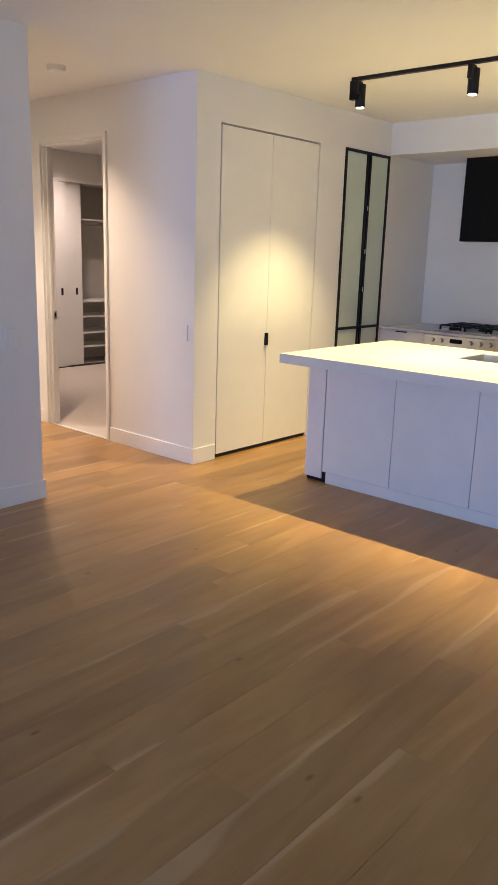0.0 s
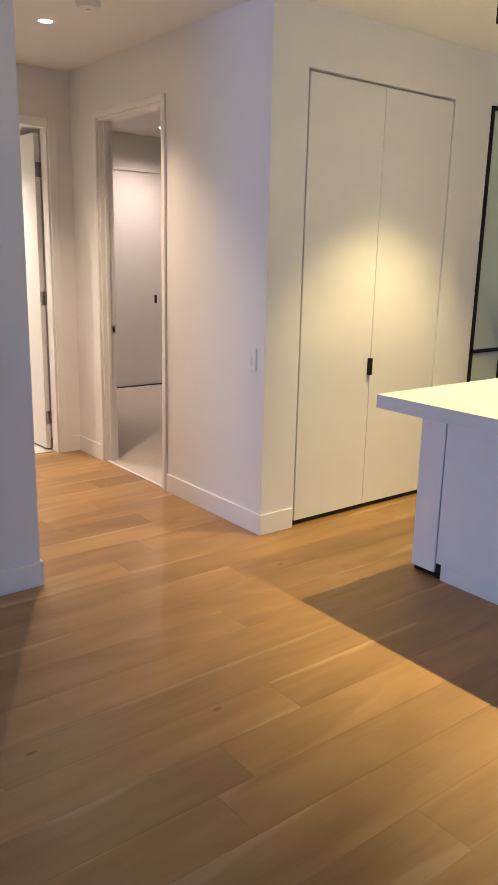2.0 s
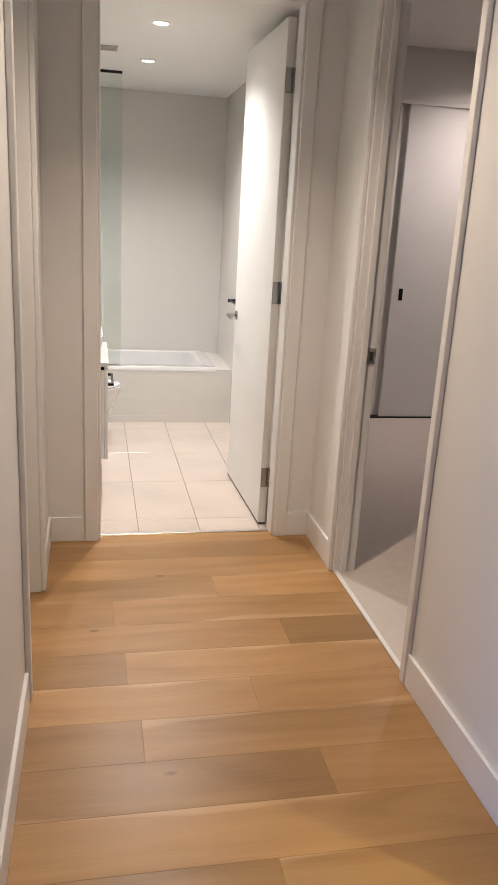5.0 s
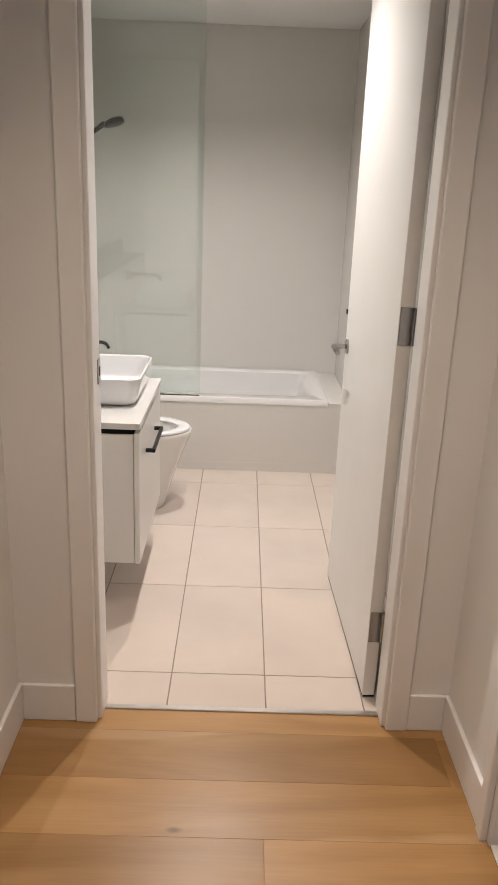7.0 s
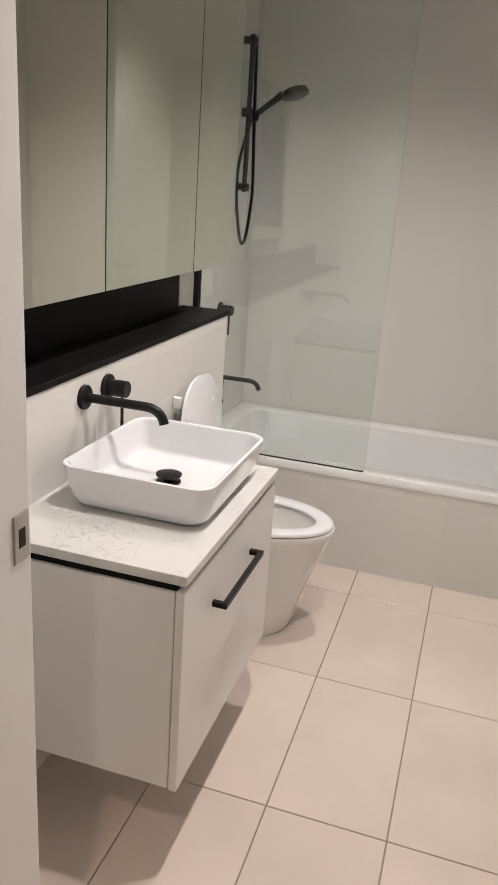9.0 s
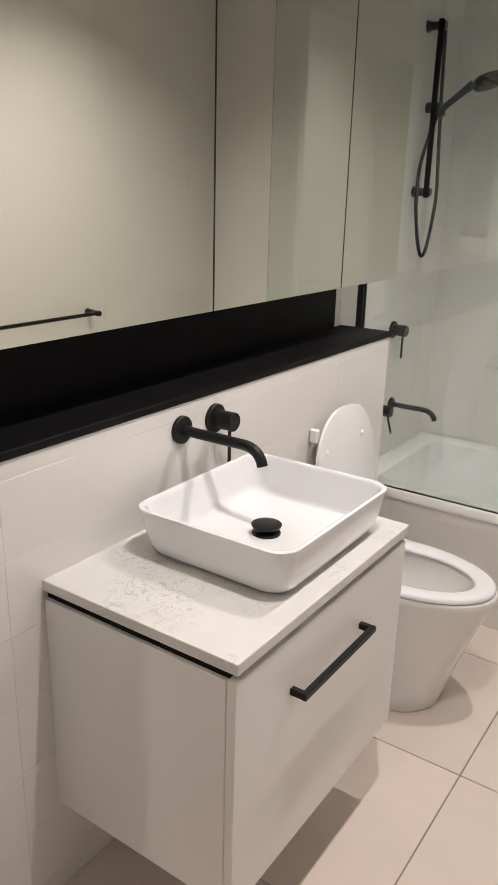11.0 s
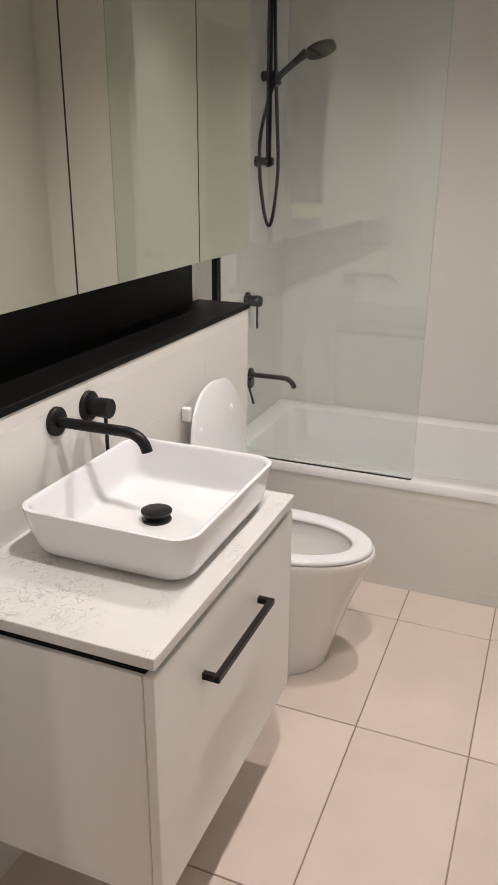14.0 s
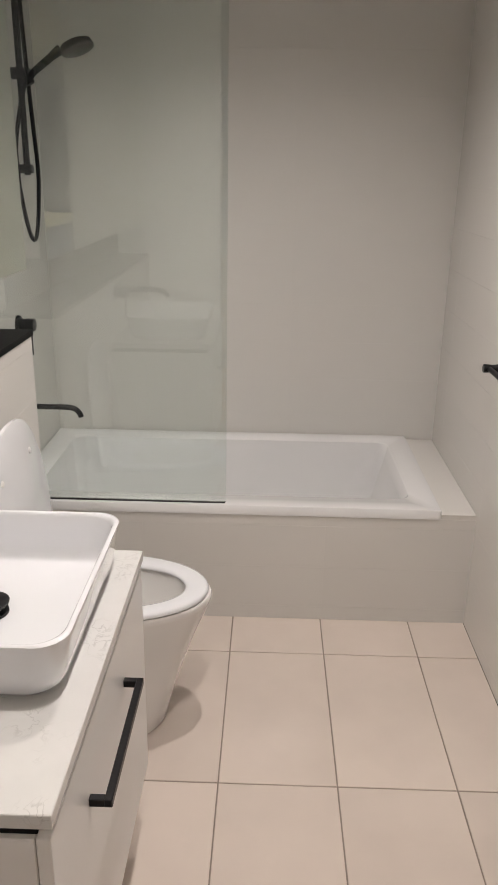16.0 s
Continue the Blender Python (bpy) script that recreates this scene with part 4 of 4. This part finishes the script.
def mirror_cabinet():
    xf, z0, z1, ye = -1.407, 1.173, HB - 0.003, 4.267
    root = base("mirror_cabinet", -1.5, 3.3, z0)
    tagged(root, "wall-hung mirrored shaving cabinet over a black recess", "mirror cabinet")
    boxes("body", [((BL + 0.001, BY0 + 0.004, z0), (xf - 0.022, ye - 0.001, z1))], VANITY, root, 0.001)
    # added black sheet that puts the shade of the door joints into colour
    boxes("joint_shade_sheet", [((xf - 0.0215, BY0 + 0.006, z0 + 0.002), (xf - 0.0183, ye - 0.004, z1 - 0.002))], BLACKGAP, root)
    ys = [BY0 + 0.004, 2.706, 3.300, 3.894, ye]
    for a, b in zip(ys, ys[1:]):
        leaf = boxes("mirror_door", [((xf - 0.018, a + 0.0030, z0 - 0.003), (xf, b - 0.0030, z1))], MIRROR, root)
        # door edges blackened too, as shade within the joints
        leaf.data.materials.append(BLACKGAP)
        for f in leaf.data.polygons:
            f.material_index = 0 if f.normal.x > 0.5 else 1
    settle(root)


mirror_cabinet()
shelf = base("ledge_shelf", -1.49, 3.3, 0.985)
tagged(shelf, "matt black ledge shelf and splashback under the mirror cabinet", "shelf")
boxes("shelf_board", [((BL + 0.002, BY0 + 0.004, 0.9855), (LEDGE + 0.004, 4.245, 1.002))], BLACKBOARD, shelf, 0.001)
boxes("back_board", [((BL + 0.002, BY0 + 0.004, 1.002), (BL + 0.02, 4.165, 1.1725))], BLACKBOARD, shelf)
settle(shelf)


def towel_rail():
    x, z, ya, yb = BR - 0.058, 0.920, 3.57, 4.237
    root = base("towel_rail", BR, 3.9, z)
    tagged(root, "matt black round towel rail on the tiled wall", "towel rail")
    bm = bmesh.new()
    tube(bm, [(x, ya, z), (x, yb, z)], 0.0075, 14)
    smooth_by_angle(finish("bar", bm, BLACK, root))
    for y in (ya + 0.008, yb - 0.008):
        bm = bmesh.new()
        tube(bm, [(BR - 0.001, y, z), (BR - 0.006, y, z), (x + 0.01, y, z), (x - 0.014, y, z), (x - 0.016, y, z)], [0.016, 0.015, 0.011, 0.0125, 0.011], 20)
        smooth_by_angle(finish("post", bm, BLACK, root))
    settle(root)


towel_rail()


# ---- pieces of floors and walls ----
def wood_floor():
    root = boxes("floor", [((W0, S0, -0.1), (E0, HY + 0.045, -0.0012))], SUBFLOOR)
    structure(root, "pale oak floorboards running across the rooms")
    pitch, y_ref, length = 0.1875, 0.505, 2.2
    known = {-19: -1.87, -18: -1.265, -17: -2.38, -16: -1.415, -14: -0.97, -13: -1.793, -12: -1.393, -7: -0.708, -6: 0.063, -5: -0.397, -2: -0.595, 0: -0.387, 1: -0.891, 2: -0.521, 3: -0.925, 4: -0.331, 5: -0.96}
    rng = random.Random(7)
    far = []
    for k in range(-43, 10):
        y0 = y_ref + pitch * k
        y1 = y0 + pitch
        if y1 < S0 or y0 > HY + 0.045:
            continue
        y0, y1 = max(y0, S0), min(y1, HY + 0.045)
        joint = known.get(k, rng.uniform(-2, 0))
        x_lo, x_hi = (W0, E0) if y0 < 0.0 else (HL - 0.08, 0.004)
        x = joint - length * math.ceil((joint - x_lo) / length)
        while x < x_hi:
            a, b = max(x, x_lo), min(x + length, x_hi)
            x += length
            if b - a < 0.02:
                continue
            g = 0.0002
            bm = bmesh.new()
            put_box(bm, (0, 0, -0.012), (b - a - 2 * g, y1 - y0 - 2 * g, 0), 0)
            top = [e for e in bm.edges if all(v.co.z > -0.001 for v in e.verts)]
            bmesh.ops.bevel(bm, geom=top, offset=0.0005, segments=1, affect="EDGES")
            if y0 > -5.6:
                p = finish("plank", bm, OAK, root)
                p.matrix_basis = Matrix.Translation((a + g, y0 + g, 0))
            else:
                bm.transform(Matrix.Translation((a + g, y0 + g, 0)))
                me = bpy.data.meshes.new("t")
                bm.to_mesh(me)
                bm.free()
                far.append(me)
    bm = bmesh.new()
    for me in far:
        bm.from_mesh(me)
        bpy.data.meshes.remove(me)
    tagged(finish("far_planks", bm, OAK, root), kind="stuff")


wood_floor()


def tile_plate(w, d, t, joint=0.0025, ease=0.0012):
    bm = bmesh.new()
    put_box(bm, (joint / 2, joint / 2, -t), (w - joint / 2, d - joint / 2, 0), 0)
    top = [e for e in bm.edges if all(v.co.z > -1e-6 for v in e.verts)]
    bmesh.ops.bevel(bm, geom=top, offset=ease, segments=1, affect="EDGES")
    return bm


def bath_floor():
    root = boxes("floor_bathroom", [((BL, 2.30, -0.1), (BR, 4.40, -0.0035))], FLOORGROUT)
    structure(root, "beige rectangular porcelain floor tiles with brown grout")
    xs = [BL] + [x for x in (-0.523 + 0.2975 * i for i in range(-3, 2)) if BL < x < BR] + [BR]
    ys = [2.301, 2.471, 3.041, 3.603, 4.155, 4.36]
    for xa, xb in zip(xs, xs[1:]):
        for ya, yb in zip(ys, ys[1:]):
            p = finish("floor_tile", tile_plate(xb - xa, yb - ya, 0.008, 0.0035), FLOORTILE, root)
            p.matrix_basis = Matrix.Translation((xa, ya, 0))


bath_floor()


def wall_tiles(host, origin, u, v, length, z0, z1, out, offset=0.0, joint=0.0003):
    """Courses of long flat tiles 0.15 high on a wall; u along, v up, out from the wall."""
    o, u, out = Vector(origin), Vector(u), Vector(out)
    courses = [z0] + [z for z in (0.05 + 0.15 * i for i in range(20)) if z0 + 0.01 < z < z1 - 0.01] + [z1]
    cuts = [0.0] + [c for c in (offset + 0.6 * i for i in range(12)) if 0.03 < c < length - 0.03] + [length]
    shared = {}
    for za, zb in zip(courses, courses[1:]):
        for ca, cb in zip(cuts, cuts[1:]):
            key = (round(zb - za, 4), round(cb - ca, 4))
            p = o + u * ca + Vector((0, 0, za))
            m = Matrix((( u.x, 0, out.x, p.x), (u.y, 0, out.y, p.y), (0, 1, 0, p.z), (0, 0, 0, 1)))
            if key not in shared:
                first = finish("wall_tile", tile_plate(cb - ca, zb - za, 0.006, joint, joint * 0.6), WALLTILE, host)
                shared[key] = first.data
            else:
                first = new("wall_tile", shared[key])
                first.parent = host
            first.matrix_basis = m


E_ = bpy.data.objects
wall_tiles(E_["wall_basin_ledge"], (LEDGE, BY0, 0), (0, 1, 0), None, 4.235 - BY0, 0.0, 0.985, (1, 0, 0), 0.37, 0.0004)
wall_tiles(E_["bath_apron_wall"], (-1.40, 4.355, 0), (1, 0, 0), None, 1.40 + BR, 0.0, 0.385, (0, -1, 0), 0.28, 0.0006)
wall_tiles(E_["wall_bathroom_back"], (BL, BY1 - 0.0008, 0), (1, 0, 0), None, BR - BL, 0.35, HB, (0, -1, 0), 0.35)
wall_tiles(E_["wall_bathroom_right"], (BR - 0.0008, BY0, 0), (0, 1, 0), None, BY1 - BY0 - 0.006, 0.0, HB, (-1, 0, 0), 0.2)
wall_tiles(E_["wall_bathroom_left"], (BL + 0.0008, 4.235, 0), (0, 1, 0), None, BY1 - 4.241, 0.0, HB, (1, 0, 0), 0.3)
apron_top = finish("ledge_tile", tile_plate(0.113, BY1 - 4.36, 0.006, 0.001), WALLTILE, E_["bath_apron_wall"])
apron_top.matrix_basis = Matrix.Translation((-0.149, 4.355, 0.4025))
